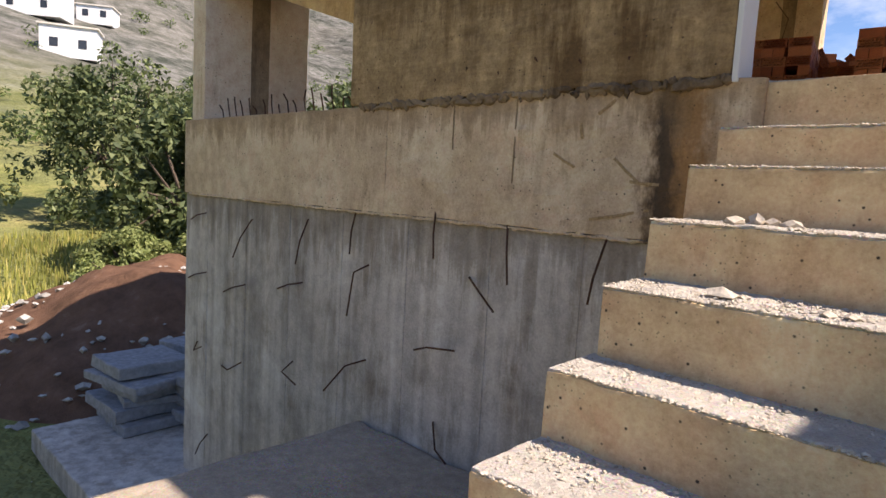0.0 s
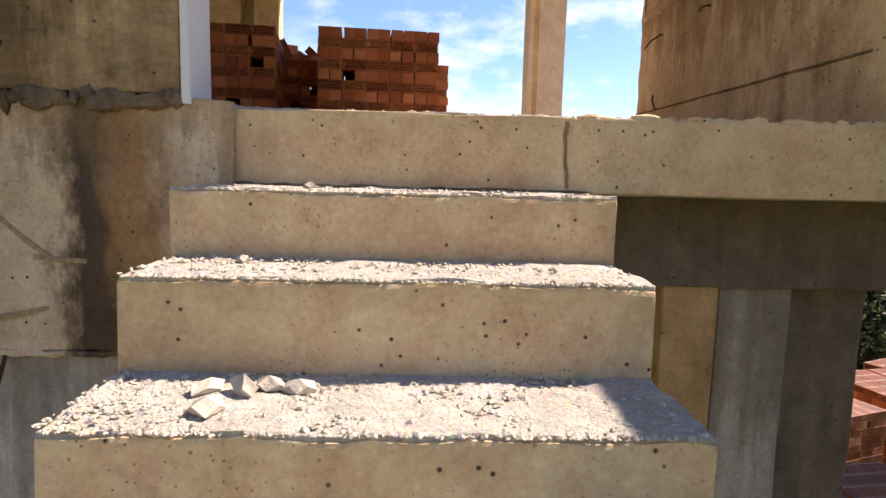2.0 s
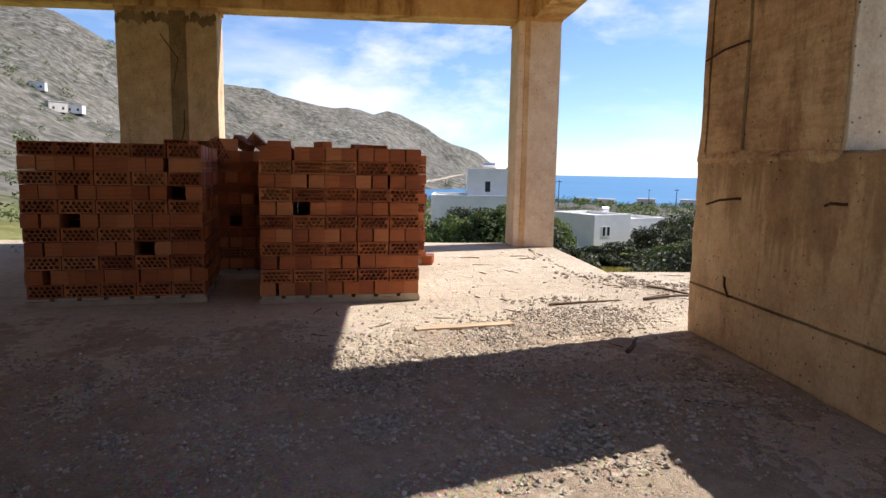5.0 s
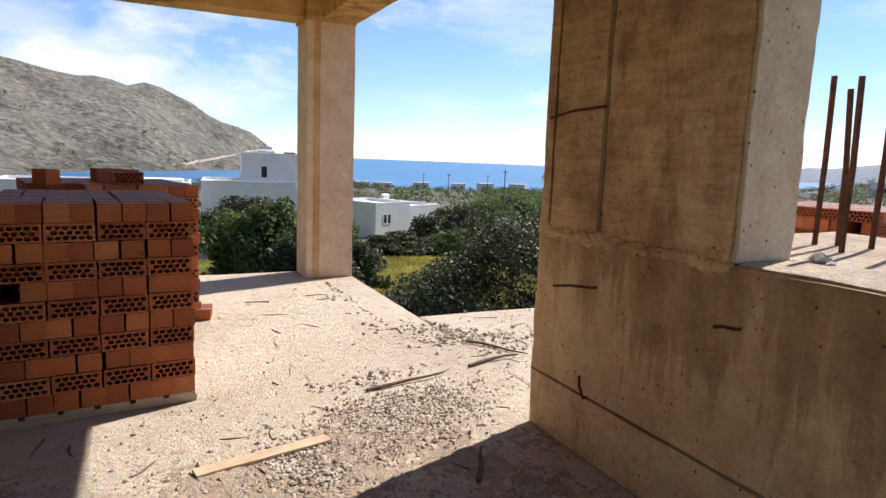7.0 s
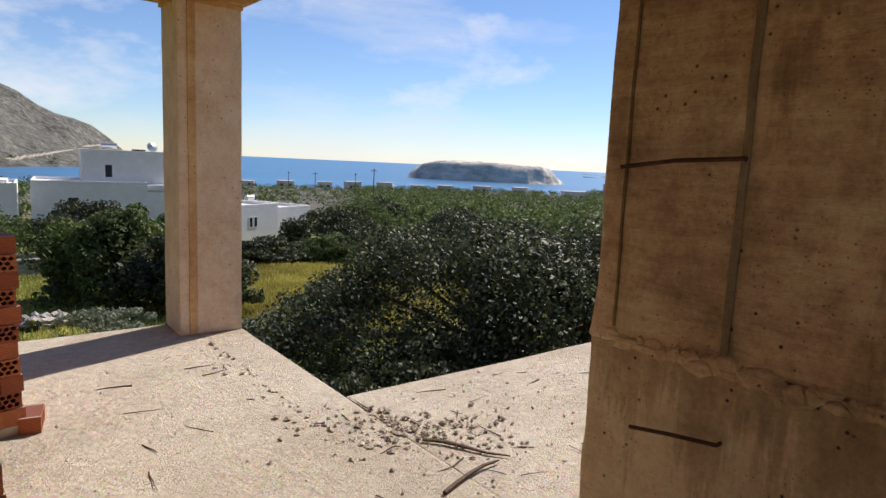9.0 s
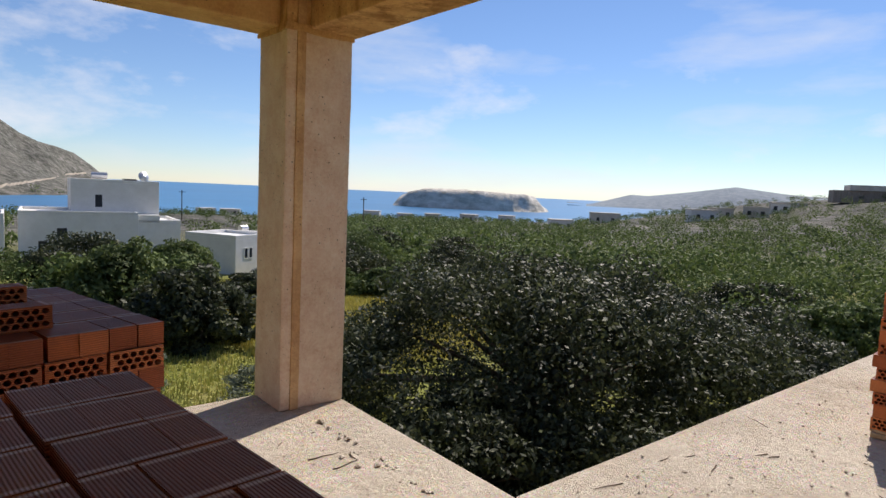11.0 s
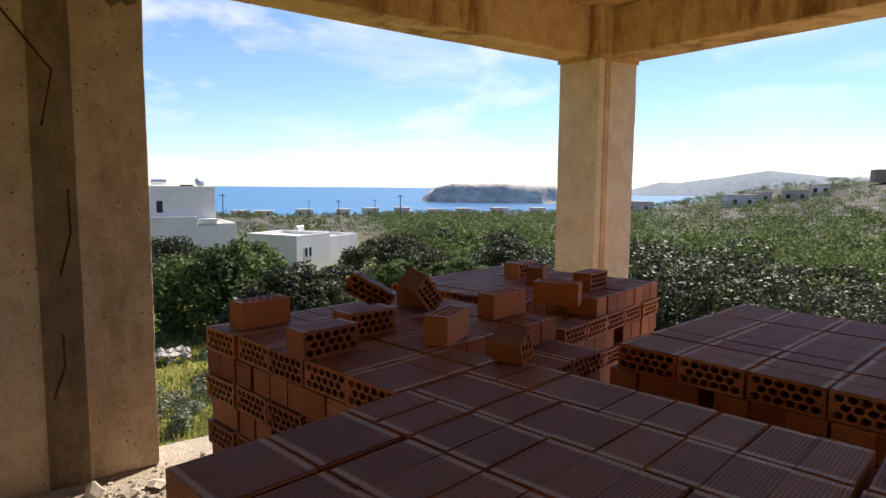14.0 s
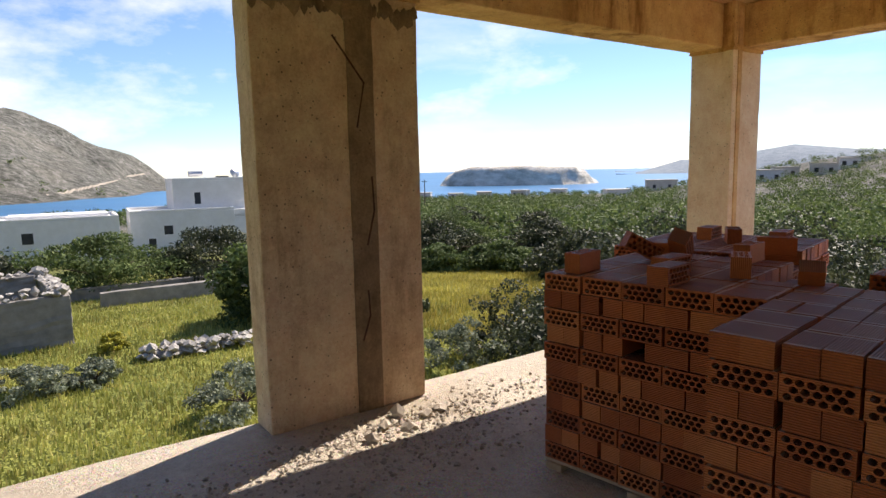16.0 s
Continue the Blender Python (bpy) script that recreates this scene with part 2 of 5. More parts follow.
def floor_material(name, lo, hi, crumb):
    k = Mat(name, 0.95, 0, 0.1)
    c = k.ramp(k.noise(1.1, 7, 0.65), [(0.3, lo), (0.7, hi)])
    c = k.mix(k.ramp(k.noise(0.6, 5, 0.7), [(0.52, 0.0), (0.68, 0.6)]), c, crumb)
    v = k.voronoi(130)
    c = k.mix(k.ramp(k.noise(2.3, 4), [(0.42, 0.1), (0.62, 0.75)]), c, k.mix(0.7, c, v.outputs["Color"], "SOFT_LIGHT"))
    c = k.mix(0.5, c, k.ramp(k.noise(140, 2), [(0.3, 0.36), (0.7, 0.64)]), "OVERLAY")
    k.bump(v.outputs["Distance"], 0.25, 0.006)
    k.bump(k.noise(40, 8, 0.8), 0.85, 0.016)
    c = k.mix(0.45, c, k.ramp(k.noise(16, 7, 0.75), [(0.36, 0.36), (0.64, 0.69)]), "OVERLAY")
    k.bump(k.noise(9, 6, 0.7), 0.6, 0.03)
    return k.colour(c)


M_FLOOR = floor_material("rough_cement_floor", (0.47, 0.405, 0.315), (0.62, 0.55, 0.44), (0.32, 0.25, 0.175))
# earth brown that also holds the shade on the deck by the stair head
M_DIRT_SHADE = floor_material("gritty_dirt_shade", (0.33, 0.265, 0.195), (0.47, 0.39, 0.30), (0.22, 0.165, 0.115))
M_TREAD = floor_material("crumbled_tread", (0.50, 0.45, 0.385), (0.64, 0.585, 0.51), (0.43, 0.37, 0.30))
M_SAND = floor_material("dusty_platform", (0.36, 0.30, 0.23), (0.50, 0.43, 0.34), (0.30, 0.25, 0.2))


def stone_material(name, lo, hi, scale=9):
    k = Mat(name, 0.95, 0, 0.15)
    c = k.mix(k.island(), lo, hi)
    c = k.mix(0.6, c, k.ramp(k.noise(scale * 3, 5), [(0.3, 0.3), (0.7, 0.68)]), "OVERLAY")
    k.bump(k.noise(scale * 4, 5, 0.7), 0.6, 0.01)
    return k.colour(c)


M_GRAVEL = stone_material("loose_gravel", (0.30, 0.255, 0.20), (0.60, 0.53, 0.44), 20)
M_RUBBLE = stone_material("rubble", (0.42, 0.36, 0.28), (0.6, 0.53, 0.44), 12)
M_STONE = stone_material("field_stone", (0.30, 0.28, 0.25), (0.5, 0.47, 0.42), 4)
M_SLABSTONE = stone_material("slate_slabs", (0.25, 0.25, 0.26), (0.42, 0.41, 0.40), 4)


def brick_material():
    k = Mat("hollow_brick_clay_shaded_top", 0.64, 0, 0.35)
    c = k.ramp(k.random(), [(0.0, (0.37, 0.098, 0.036)), (0.55, (0.56, 0.165, 0.054)), (1.0, (0.68, 0.26, 0.096))])
    c = k.mix(k.ramp(k.noise(5, 5, 0.65), [(0.45, 0.0), (0.75, 0.35)]), c, (0.30, 0.10, 0.05))
    c = k.mix(0.35, c, k.ramp(k.noise(90, 3), [(0.3, 0.38), (0.7, 0.62)]), "OVERLAY")
    w = k.t.nodes.new("ShaderNodeTexWave")
    w.wave_type, w.bands_direction = "BANDS", "Z"
    w.inputs["Scale"].default_value = 42
    w.inputs["Distortion"].default_value = 0.6
    k.link(k.coords(), w.inputs["Vector"])
    w2 = k.t.nodes.new("ShaderNodeTexWave")
    w2.wave_type, w2.bands_direction = "BANDS", "Y"
    w2.inputs["Scale"].default_value = 42
    w2.inputs["Distortion"].default_value = 0.6
    k.link(k.coords(), w2.inputs["Vector"])
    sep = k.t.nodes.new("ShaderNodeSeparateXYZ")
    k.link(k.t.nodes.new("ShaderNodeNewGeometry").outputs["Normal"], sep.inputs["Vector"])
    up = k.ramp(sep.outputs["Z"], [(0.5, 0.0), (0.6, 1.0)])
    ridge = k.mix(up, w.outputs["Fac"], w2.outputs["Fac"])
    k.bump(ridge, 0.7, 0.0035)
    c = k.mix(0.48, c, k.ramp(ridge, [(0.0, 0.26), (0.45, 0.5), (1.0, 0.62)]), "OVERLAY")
    # upward faces are darkened in the colour, standing in for shade under the roof
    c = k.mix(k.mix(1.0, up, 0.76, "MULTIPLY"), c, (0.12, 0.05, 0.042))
    sx = k.t.nodes.new("ShaderNodeSeparateXYZ")
    k.link(k.co.outputs["Object"], sx.inputs["Vector"])
    ab = k.t.nodes.new("ShaderNodeMath")
    ab.operation = "ABSOLUTE"
    k.link(sx.outputs["X"], ab.inputs[0])
    lip = k.ramp(ab.outputs["Value"], [(0.077, 0.0), (0.080, 0.85), (0.089, 0.85), (0.093, 0.1)])
    c = k.mix(k.mix(1.0, lip, up, "MULTIPLY"), c, (0.5, 0.36, 0.30))
    k.bump(k.noise(120, 3), 0.25, 0.002)
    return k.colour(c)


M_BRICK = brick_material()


def plain(name, a, b, scale, rough=0.8, metal=0.0, strength=0.3, spec=0.3):
    k = Mat(name, rough, metal, spec)
    c = k.ramp(k.noise(scale, 5, 0.65), [(0.3, a), (0.7, b)])
    k.bump(k.noise(scale * 4, 4), strength, 0.004)
    return k.colour(c)


M_REBAR = plain("rusty_steel", (0.05, 0.028, 0.02), (0.15, 0.07, 0.045), 30, 0.85, 0.3)
M_WOOD = plain("weathered_timber", (0.40, 0.30, 0.19), (0.58, 0.47, 0.33), 9, 0.9)
M_TWIG = plain("dry_twig", (0.07, 0.05, 0.035), (0.17, 0.12, 0.08), 40, 0.9)
M_PLASTER = plain("white_plaster", (0.72, 0.71, 0.68), (0.82, 0.81, 0.79), 1.3, 0.9)
M_DARKGLASS = plain("dark_window", (0.03, 0.035, 0.045), (0.05, 0.055, 0.065), 2, 0.15)
M_FARHOUSE = plain("far_plaster", (0.55, 0.50, 0.43), (0.70, 0.66, 0.58), 0.4, 0.9)
M_TRACK = plain("dirt_track", (0.30, 0.26, 0.20), (0.42, 0.37, 0.30), 0.1, 0.95)
M_BARK = plain("bark", (0.06, 0.045, 0.035), (0.16, 0.12, 0.09), 8, 0.95, 0, 0.8)
M_STEELTANK = plain("galvanised", (0.5, 0.5, 0.5), (0.65, 0.65, 0.65), 4, 0.35, 0.8)
M_FIELDWALL = plain("old_render", (0.20, 0.185, 0.165), (0.36, 0.33, 0.29), 2.2, 0.95, 0, 0.8)


def leaf_material(name, dark, mid, light, rough=0.42):
    k = Mat(name, rough, 0, 0.32)
    c = k.ramp(k.island(), [(0.0, dark), (0.6, mid), (1.0, light)])
    c = k.mix(0.7, c, k.ramp(k.noise(0.45, 3, 0.6), [(0.36, 0.3), (0.64, 0.72)]), "OVERLAY")
    m = k.colour(c)
    tr = k.t.nodes.new("ShaderNodeBsdfTranslucent")
    k.link(c, tr.inputs["Color"])
    mx = k.t.nodes.new("ShaderNodeMixShader")
    mx.inputs["Fac"].default_value = 0.28
    out = k.t.nodes["Material Output"]
    k.link(k.b.outputs["BSDF"], mx.inputs[1])
    k.link(tr.outputs["BSDF"], mx.inputs[2])
    k.link(mx.outputs["Shader"], out.inputs["Surface"])
    return m


M_CAROB = leaf_material("carob_leaf", (0.022, 0.03, 0.013), (0.05, 0.062, 0.026), (0.135, 0.15, 0.07), 0.55)
M_OLIVE = leaf_material("olive_leaf", (0.05, 0.078, 0.022), (0.105, 0.15, 0.042), (0.2, 0.25, 0.085), 0.75)
M_SHRUB = leaf_material("grey_shrub_leaf", (0.13, 0.16, 0.10), (0.22, 0.25, 0.165), (0.34, 0.36, 0.25), 0.7)
M_PINE = leaf_material("pine_needles", (0.06, 0.085, 0.035), (0.13, 0.165, 0.065), (0.23, 0.26, 0.11), 0.6)
M_LIME = leaf_material("light_shrub_leaf", (0.13, 0.16, 0.05), (0.21, 0.25, 0.08), (0.32, 0.34, 0.13), 0.6)
M_GRASS = leaf_material("meadow_grass", (0.22, 0.24, 0.055), (0.34, 0.34, 0.08), (0.52, 0.44, 0.15), 0.7)
M_STRAW = leaf_material("yellow_field_grass", (0.36, 0.31, 0.06), (0.5, 0.42, 0.09), (0.62, 0.54, 0.2), 0.8)
M_FLOWER = leaf_material("yellow_flowers", (0.35, 0.33, 0.05), (0.45, 0.42, 0.05), (0.55, 0.5, 0.1), 0.6)


def terrain_material():
    k = Mat("hillside_ground_hazed", 0.95, 0, 0.1)
    big = k.noise(0.02, 8, 0.6)
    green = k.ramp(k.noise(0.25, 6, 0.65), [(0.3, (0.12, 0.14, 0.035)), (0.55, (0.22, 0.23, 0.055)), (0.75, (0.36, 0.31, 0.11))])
    # scrub tones are greyed, so the distance haze sits in the colour
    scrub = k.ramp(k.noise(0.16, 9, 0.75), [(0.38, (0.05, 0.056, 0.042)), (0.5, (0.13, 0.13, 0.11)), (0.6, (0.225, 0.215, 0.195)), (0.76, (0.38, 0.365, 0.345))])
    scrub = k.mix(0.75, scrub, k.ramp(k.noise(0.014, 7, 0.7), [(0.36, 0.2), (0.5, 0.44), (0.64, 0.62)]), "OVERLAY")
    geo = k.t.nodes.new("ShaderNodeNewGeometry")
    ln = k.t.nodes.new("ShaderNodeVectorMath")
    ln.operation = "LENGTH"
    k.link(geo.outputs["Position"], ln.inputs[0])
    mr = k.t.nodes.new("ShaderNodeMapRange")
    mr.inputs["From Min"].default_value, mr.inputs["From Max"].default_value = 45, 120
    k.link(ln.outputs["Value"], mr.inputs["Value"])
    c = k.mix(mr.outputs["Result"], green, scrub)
    c = k.mix(k.ramp(big, [(0.45, 0.0), (0.65, 0.35)]), c, (0.24, 0.22, 0.18))
    c = k.mix(0.5, c, k.ramp(k.noise(3.0, 5, 0.7), [(0.3, 0.32), (0.7, 0.66)]), "OVERLAY")
    k.bump(k.noise(0.08, 8, 0.7), 0.6, 6.0)
    k.bump(k.noise(2.0, 5, 0.7), 0.5, 0.12)
    return k.colour(c)


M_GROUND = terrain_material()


def cliff_material(name, dark, mid, light):
    k = Mat(name, 0.95, 0, 0.1)
    c = k.ramp(k.noise(0.06, 9, 0.72, (1, 1, 2.2)), [(0.34, dark), (0.5, mid), (0.68, light)])
    k.bump(k.noise(0.07, 8, 0.7), 0.7, 5.0)
    return k.colour(c)


M_ISLE = cliff_material("island_rock", (0.34, 0.33, 0.27), (0.60, 0.56, 0.48), (0.84, 0.79, 0.70))
# blue-grey tones put the far ridge's haze into its colour
M_FARHILL = cliff_material("far_ridge", (0.20, 0.24, 0.27), (0.25, 0.29, 0.32), (0.31, 0.34, 0.36))


def sea_material():
    k = Mat("sea_water", 0.32, 0, 0.5)
    c = k.ramp(k.noise(0.004, 5, 0.5, (1, 3, 1)), [(0.3, (0.014, 0.125, 0.28)), (0.7, (0.024, 0.175, 0.36))])
    k.bump(k.noise(0.5, 4), 0.4, 0.3)
    return k.colour(c)


M_SEA = sea_material()


def soil_material():
    k = Mat("red_spoil", 0.95, 0, 0.1)
    c = k.ramp(k.noise(2.2, 7, 0.7), [(0.3, (0.10, 0.055, 0.035)), (0.6, (0.20, 0.11, 0.07)), (0.8, (0.33, 0.24, 0.18))])
    k.bump(k.noise(9, 6, 0.75), 0.8, 0.06)
    return k.colour(c)


M_SOIL = soil_material()


# ---------------------------------------------------------------- building helpers
def mesh_of(name, bm, material):
    me = bpy.data.meshes.new(name)
    bm.to_mesh(me)
    bm.free()
    if material:
        me.materials.append(material)
    return me


def part(name, bm, material, parent=None, label=""):
    ob = new(name, mesh_of(name, bm, material))
    if parent is not None:
        ob.parent = parent
    if label:
        tagged(ob, label)
    return ob


def empty(name, m, label="", category="", group="", kind=""):
    ob = new(name)
    ob.empty_display_size = 0.2
    ob.matrix_world = m
    return tagged(ob, label, category, group, kind)


def add_box(bm, x0, x1, y0, y1, z0, z1, bevel=0.0, cuts=0, wob=0.0):
    """A box; with cuts its edges are split and roughened by wob metres."""
    b = bmesh.new()
    v = [b.verts.new((x, y, z)) for x in (x0, x1) for y in (y0, y1) for z in (z0, z1)]
    for f in ((0, 1, 3, 2), (4, 6, 7, 5), (0, 4, 5, 1), (2, 3, 7, 6), (0, 2, 6, 4), (1, 5, 7, 3)):
        b.faces.new([v[i] for i in f])
    bmesh.ops.recalc_face_normals(b, faces=b.faces)
    if cuts:
        size = max(x1 - x0, y1 - y0, z1 - z0)
        for e_len in (size,):
            long = [e for e in b.edges if e.calc_length() > size / 4]
            bmesh.ops.subdivide_edges(b, edges=long, cuts=cuts, use_grid_fill=True)
    if bevel:
        sharp = [e for e in b.edges if len(e.link_faces) == 2 and e.calc_face_angle(0) > 0.5]
        bmesh.ops.bevel(b, geom=sharp, offset=bevel, segments=2, profile=0.6, affect="EDGES")
    if wob:
        for q in b.verts:
            n = noise.noise_vector(q.co * 7.3) + 0.6 * noise.noise_vector(q.co * 23.0)
            q.co += n * wob
    base = {q: bm.verts.new(q.co) for q in b.verts}
    for f in b.faces:
        bm.faces.new([base[q] for q in f.verts])
    b.free()


def block(name, x0, x1, y0, y1, z0, z1, material, bevel=0.012, cuts=8, wob=0.004, parent=None, label="", kind=""):
    bm = bmesh.new()
    add_box(bm, x0, x1, y0, y1, z0, z1, bevel, cuts, wob)
    ob = part(name, bm, material, parent, label)
    return tagged(ob, kind=kind)


def raw(name, verts, faces, material, smooth=False):
    me = bpy.data.meshes.new(name)
    me.from_pydata(verts, [], faces)
    me.materials.append(material)
    if smooth:
        me.shade_smooth()
    return new(name, me)


def tube(bm, points, radius, sides=6):
    """A round bar along points."""
    rings = []
    for i, p in enumerate(points):
        a = Vector(points[max(i - 1, 0)])
        b = Vector(points[min(i + 1, len(points) - 1)])
        q = (b - a).to_track_quat("Z", "Y")
        r = radius[i] if isinstance(radius, (list, tuple)) else radius
        rings.append([bm.verts.new(Vector(p) + q @ Vector((math.cos(t) * r, math.sin(t) * r, 0))) for t in (2 * math.pi * k / sides for k in range(sides))])
    for a, b in zip(rings, rings[1:]):
        for k in range(sides):
            bm.faces.new((a[k], a[(k + 1) % sides], b[(k + 1) % sides], b[k]))
    bm.faces.new(rings[0][::-1])
    bm.faces.new(rings[-1])


# ---------------------------------------------------------------- large structure
STRUCT = "structure"
tagged(block("floor", -6.4, 1.74, 3.22, 9.76, -0.24, 0.0, M_FLOOR, 0.015, 24, 0.006), "rough pale cement deck slab strewn with gravel", "floor", kind=STRUCT)
tagged(block("floor_landing_end", 1.745, 1.98, 3.24, 3.995, -0.24, -0.003, M_FLOOR, 0.015, 6, 0.005), "rough pale cement end of the landing slab", "floor", kind=STRUCT)
tagged(block("floor_terrace", 1.745, 12.0, 4.0, 7.68, -0.24, -0.003, M_FLOOR, 0.015, 20, 0.006), "rough pale cement terrace slab", "floor", kind=STRUCT)
tagged(block("ceiling", -6.4, 1.76, 3.25, 9.76, 2.85, 3.05, M_BEAM, 0.0, 10, 0.0), "stained concrete ceiling slab", "ceiling", kind=STRUCT)

# sill wall with a window opening above it, and its full-height end
tagged(block("wall_east", 1.475, 1.72, 4.725, 5.74, 0.925, 2.84, M_WALL, 0.015, 14, 0.006), "stained board-marked concrete wall end with rusty ties", "wall", kind=STRUCT)
tagged(block("wall_east_sill", 1.475, 1.72, 3.24, 5.74, 0.0, 0.924, M_SILL, 0.015, 18, 0.006), "low stained concrete sill wall", "wall", kind=STRUCT)
tagged(block("wall_east_ledge", 1.725, 2.9, 3.75, 5.3, -0.5, 0.92, M_SILL, 0.015, 8, 0.006), "concrete ledge beside the window opening", "wall", kind=STRUCT)
tagged(block("sill_top", 1.49, 2.89, 3.76, 4.70, 0.918, 0.932, M_FLOOR, 0.004, 16, 0.004), "pale rough cement top of the sill", "sill", kind=STRUCT)
tagged(block("sill_top_back", 1.74, 2.89, 4.705, 5.29, 0.918, 0.932, M_FLOOR, 0.004, 12, 0.004), "pale rough cement top of the ledge", "sill", kind=STRUCT)

# wall left of the stair: retaining wall below the deck, infill above
tagged(block("wall_south_lower", -6.42, -0.60, 3.2, 3.45, -3.95, -0.76, M_GREY, 0.012, 20, 0.005), "grey board-marked concrete retaining wall", "wall", kind=STRUCT)
tagged(block("wall_south_band", -6.43, -3.105, 3.18, 3.215, -0.755, 0.02, M_BAND, 0.008, 16, 0.008), "pale stained concrete band at the deck's edge", "wall", kind=STRUCT)
tagged(block("wall_south_band_stained", -3.1, -0.60, 3.18, 3.214, -0.755, 0.018, M_BAND, 0.008, 22, 0.008), "warm concrete band with a rust run beside the stair", "wall", kind=STRUCT)
tagged(block("wall_south_upper", -3.53, -0.745, 3.17, 3.34, 0.03, 2.84, M_DAMP, 0.012, 16, 0.006), "stained concrete wall beside the stair head", "wall", kind=STRUCT)
tagged(block("wall_south_reveal", -0.742, -0.715, 3.165, 3.35, 0.0, 2.84, M_PLASTER, 0.004, 10, 0.004), "white plastered wall end", "wall", kind=STRUCT)

# beams
tagged(block("beam_north", -6.4, 1.42, 9.45, 9.76, 2.47, 2.849, M_BEAM, 0.012, 20, 0.006), "stained concrete edge beam", "beam", kind=STRUCT)
tagged(block("beam_east", 1.42, 1.765, 3.5, 9.45, 2.47, 2.849, M_BEAM, 0.012, 20, 0.006), "stained concrete edge beam", "beam", kind=STRUCT)


def concrete_column(name, x0, x1, y0, y1, label, material=M_COL):
    """A cast column: shaft, a ragged cap joint, and a stained formwork strip."""
    ob = empty(name, pose((x0 + x1) / 2, (y0 + y1) / 2, 0), label, "column", kind=STRUCT)
    cx, cy = (x0 + x1) / 2, (y0 + y1) / 2
    block("shaft", x0 - cx, x1 - cx, y0 - cy, y1 - cy, 0.0, 2.46, material, 0.012, 16, 0.004, ob)
    block("cap", x0 - cx - 0.012, x1 - cx + 0.012, y0 - cy - 0.012, y1 - cy + 0.012, 2.44, 2.49, M_BEAM, 0.006, 9, 0.012, ob)
    return ob


cc = concrete_column("column_corner", 1.26, 1.73, 9.345, 9.755, "cream concrete corner column with a formwork seam")
block("seam", -0.165, -0.105, -0.214, -0.2, 0.0, 2.8, M_CONC, 0.005, 12, 0.003, cc)
block("head", -0.235, 0.0, -0.205, 0.0, 2.47, 2.85, M_BEAM, 0.005, 4, 0.003, cc)
lc = concrete_column("column_broad", -2.955, -1.93, 9.51, 9.755, "broad weathered concrete column with a stained joint", M_BROAD)
block("joint_strip", 0.03, 0.2, -0.129, -0.12, 0.0, 2.46, M_STAIN, 0.003, 12, 0.004, lc, "dark stained joint strip")
sc = concrete_column("column_south", -6.4, -6.12, 3.24, 4.5, "broad grey concrete column on the wall")
block("joint_strip", 0.137, 0.145, -0.1, 0.12, 0.03, 2.46, M_STAIN, 0.003, 6, 0.003, sc, "dark stained joint strip")

# soffit of the flight that climbs on from the deck, and an unseen wall added to shade the steps
bm = bmesh.new()
v = [bm.verts.new(p) for p in ((-3.54, 3.3, 0.64), (-3.54, 4.3, 0.64), (-6.1, 4.3, 1.5), (-6.1, 3.3, 1.5), (-3.54, 3.3, 0.9), (-3.54, 4.3, 0.9), (-6.1, 4.3, 1.75), (-6.1, 3.3, 1.75))]
for f in ((0, 1, 2, 3), (7, 6, 5, 4), (0, 4, 5, 1), (1, 5, 6, 2), (2, 6, 7, 3), (3, 7, 4, 0)):
    bm.faces.new([v[i] for i in f])
bmesh.ops.recalc_face_normals(bm, faces=bm.faces)
tagged(part("stair_upper_soffit", bm, M_BEAM), "dark stained soffit of a rising flight", "stairs", kind=STRUCT)
tagged(block("wall_stair_shade", 2.2, 2.45, 1.2, 3.2, -4.4, 1.56, M_GREY, 0.012, 10, 0.005), "grey concrete wall added out of view to shade the steps", "wall", kind=STRUCT)

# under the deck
tagged(block("beam_under_landing", 0.42, 3.4, 3.5, 3.85, -0.574, -0.245, M_DARK, 0.01, 10, 0.004), "grey concrete beam under the landing, shade in its colour", "beam", kind=STRUCT)
tagged(block("wall_under_pier", 1.085, 1.36, 3.53, 3.8, -4.4, -0.565, M_GREY, 0.01, 12, 0.004), "grey board-marked concrete pier under the landing", "wall", kind=STRUCT)
tagged(block("wall_under_return", 1.365, 1.71, 3.62, 3.9, -4.4, -0.565, M_DARK, 0.01, 12, 0.004), "recessed concrete pier under the landing, shade in its colour", "wall", kind=STRUCT)
tagged(block("wall_under_cheek", 0.87, 1.08, 3.52, 3.78, -4.4, -0.565, M_CONC, 0.01, 12, 0.005), "warm concrete pier beside the stair", "wall", kind=STRUCT)
for i, (px, py) in enumerate(((1.5, 7.4), (1.5, 9.3), (-2.4, 9.4), (6.0, 7.3), (-6.2, 9.3), (9.0, 7.3))):
    tagged(block("column_under_%d" % (i + 1), px - 0.2, px + 0.2, py - 0.2, py + 0.2, -4.6, -0.245, M_GREY, 0.01, 6, 0.003), "grey concrete post under the deck", "column", kind=STRUCT)

# ---------------------------------------------------------------- stair
STEP_EDGE = [(3.235, -0.0), (2.89, -0.237), (2.58, -0.411), (2.277, -0.617), (1.98, -0.825), (1.745, -1.055), (1.42, -1.265), (1.11, -1.475), (0.80, -1.685), (0.49, -1.895), (0.18, -2.105), (-0.13, -2.315)]
stair = empty("concrete_stair", pose(0, 0, 0), "rough cast concrete steps with crumbled treads and rubble", "stairs", kind=STRUCT)
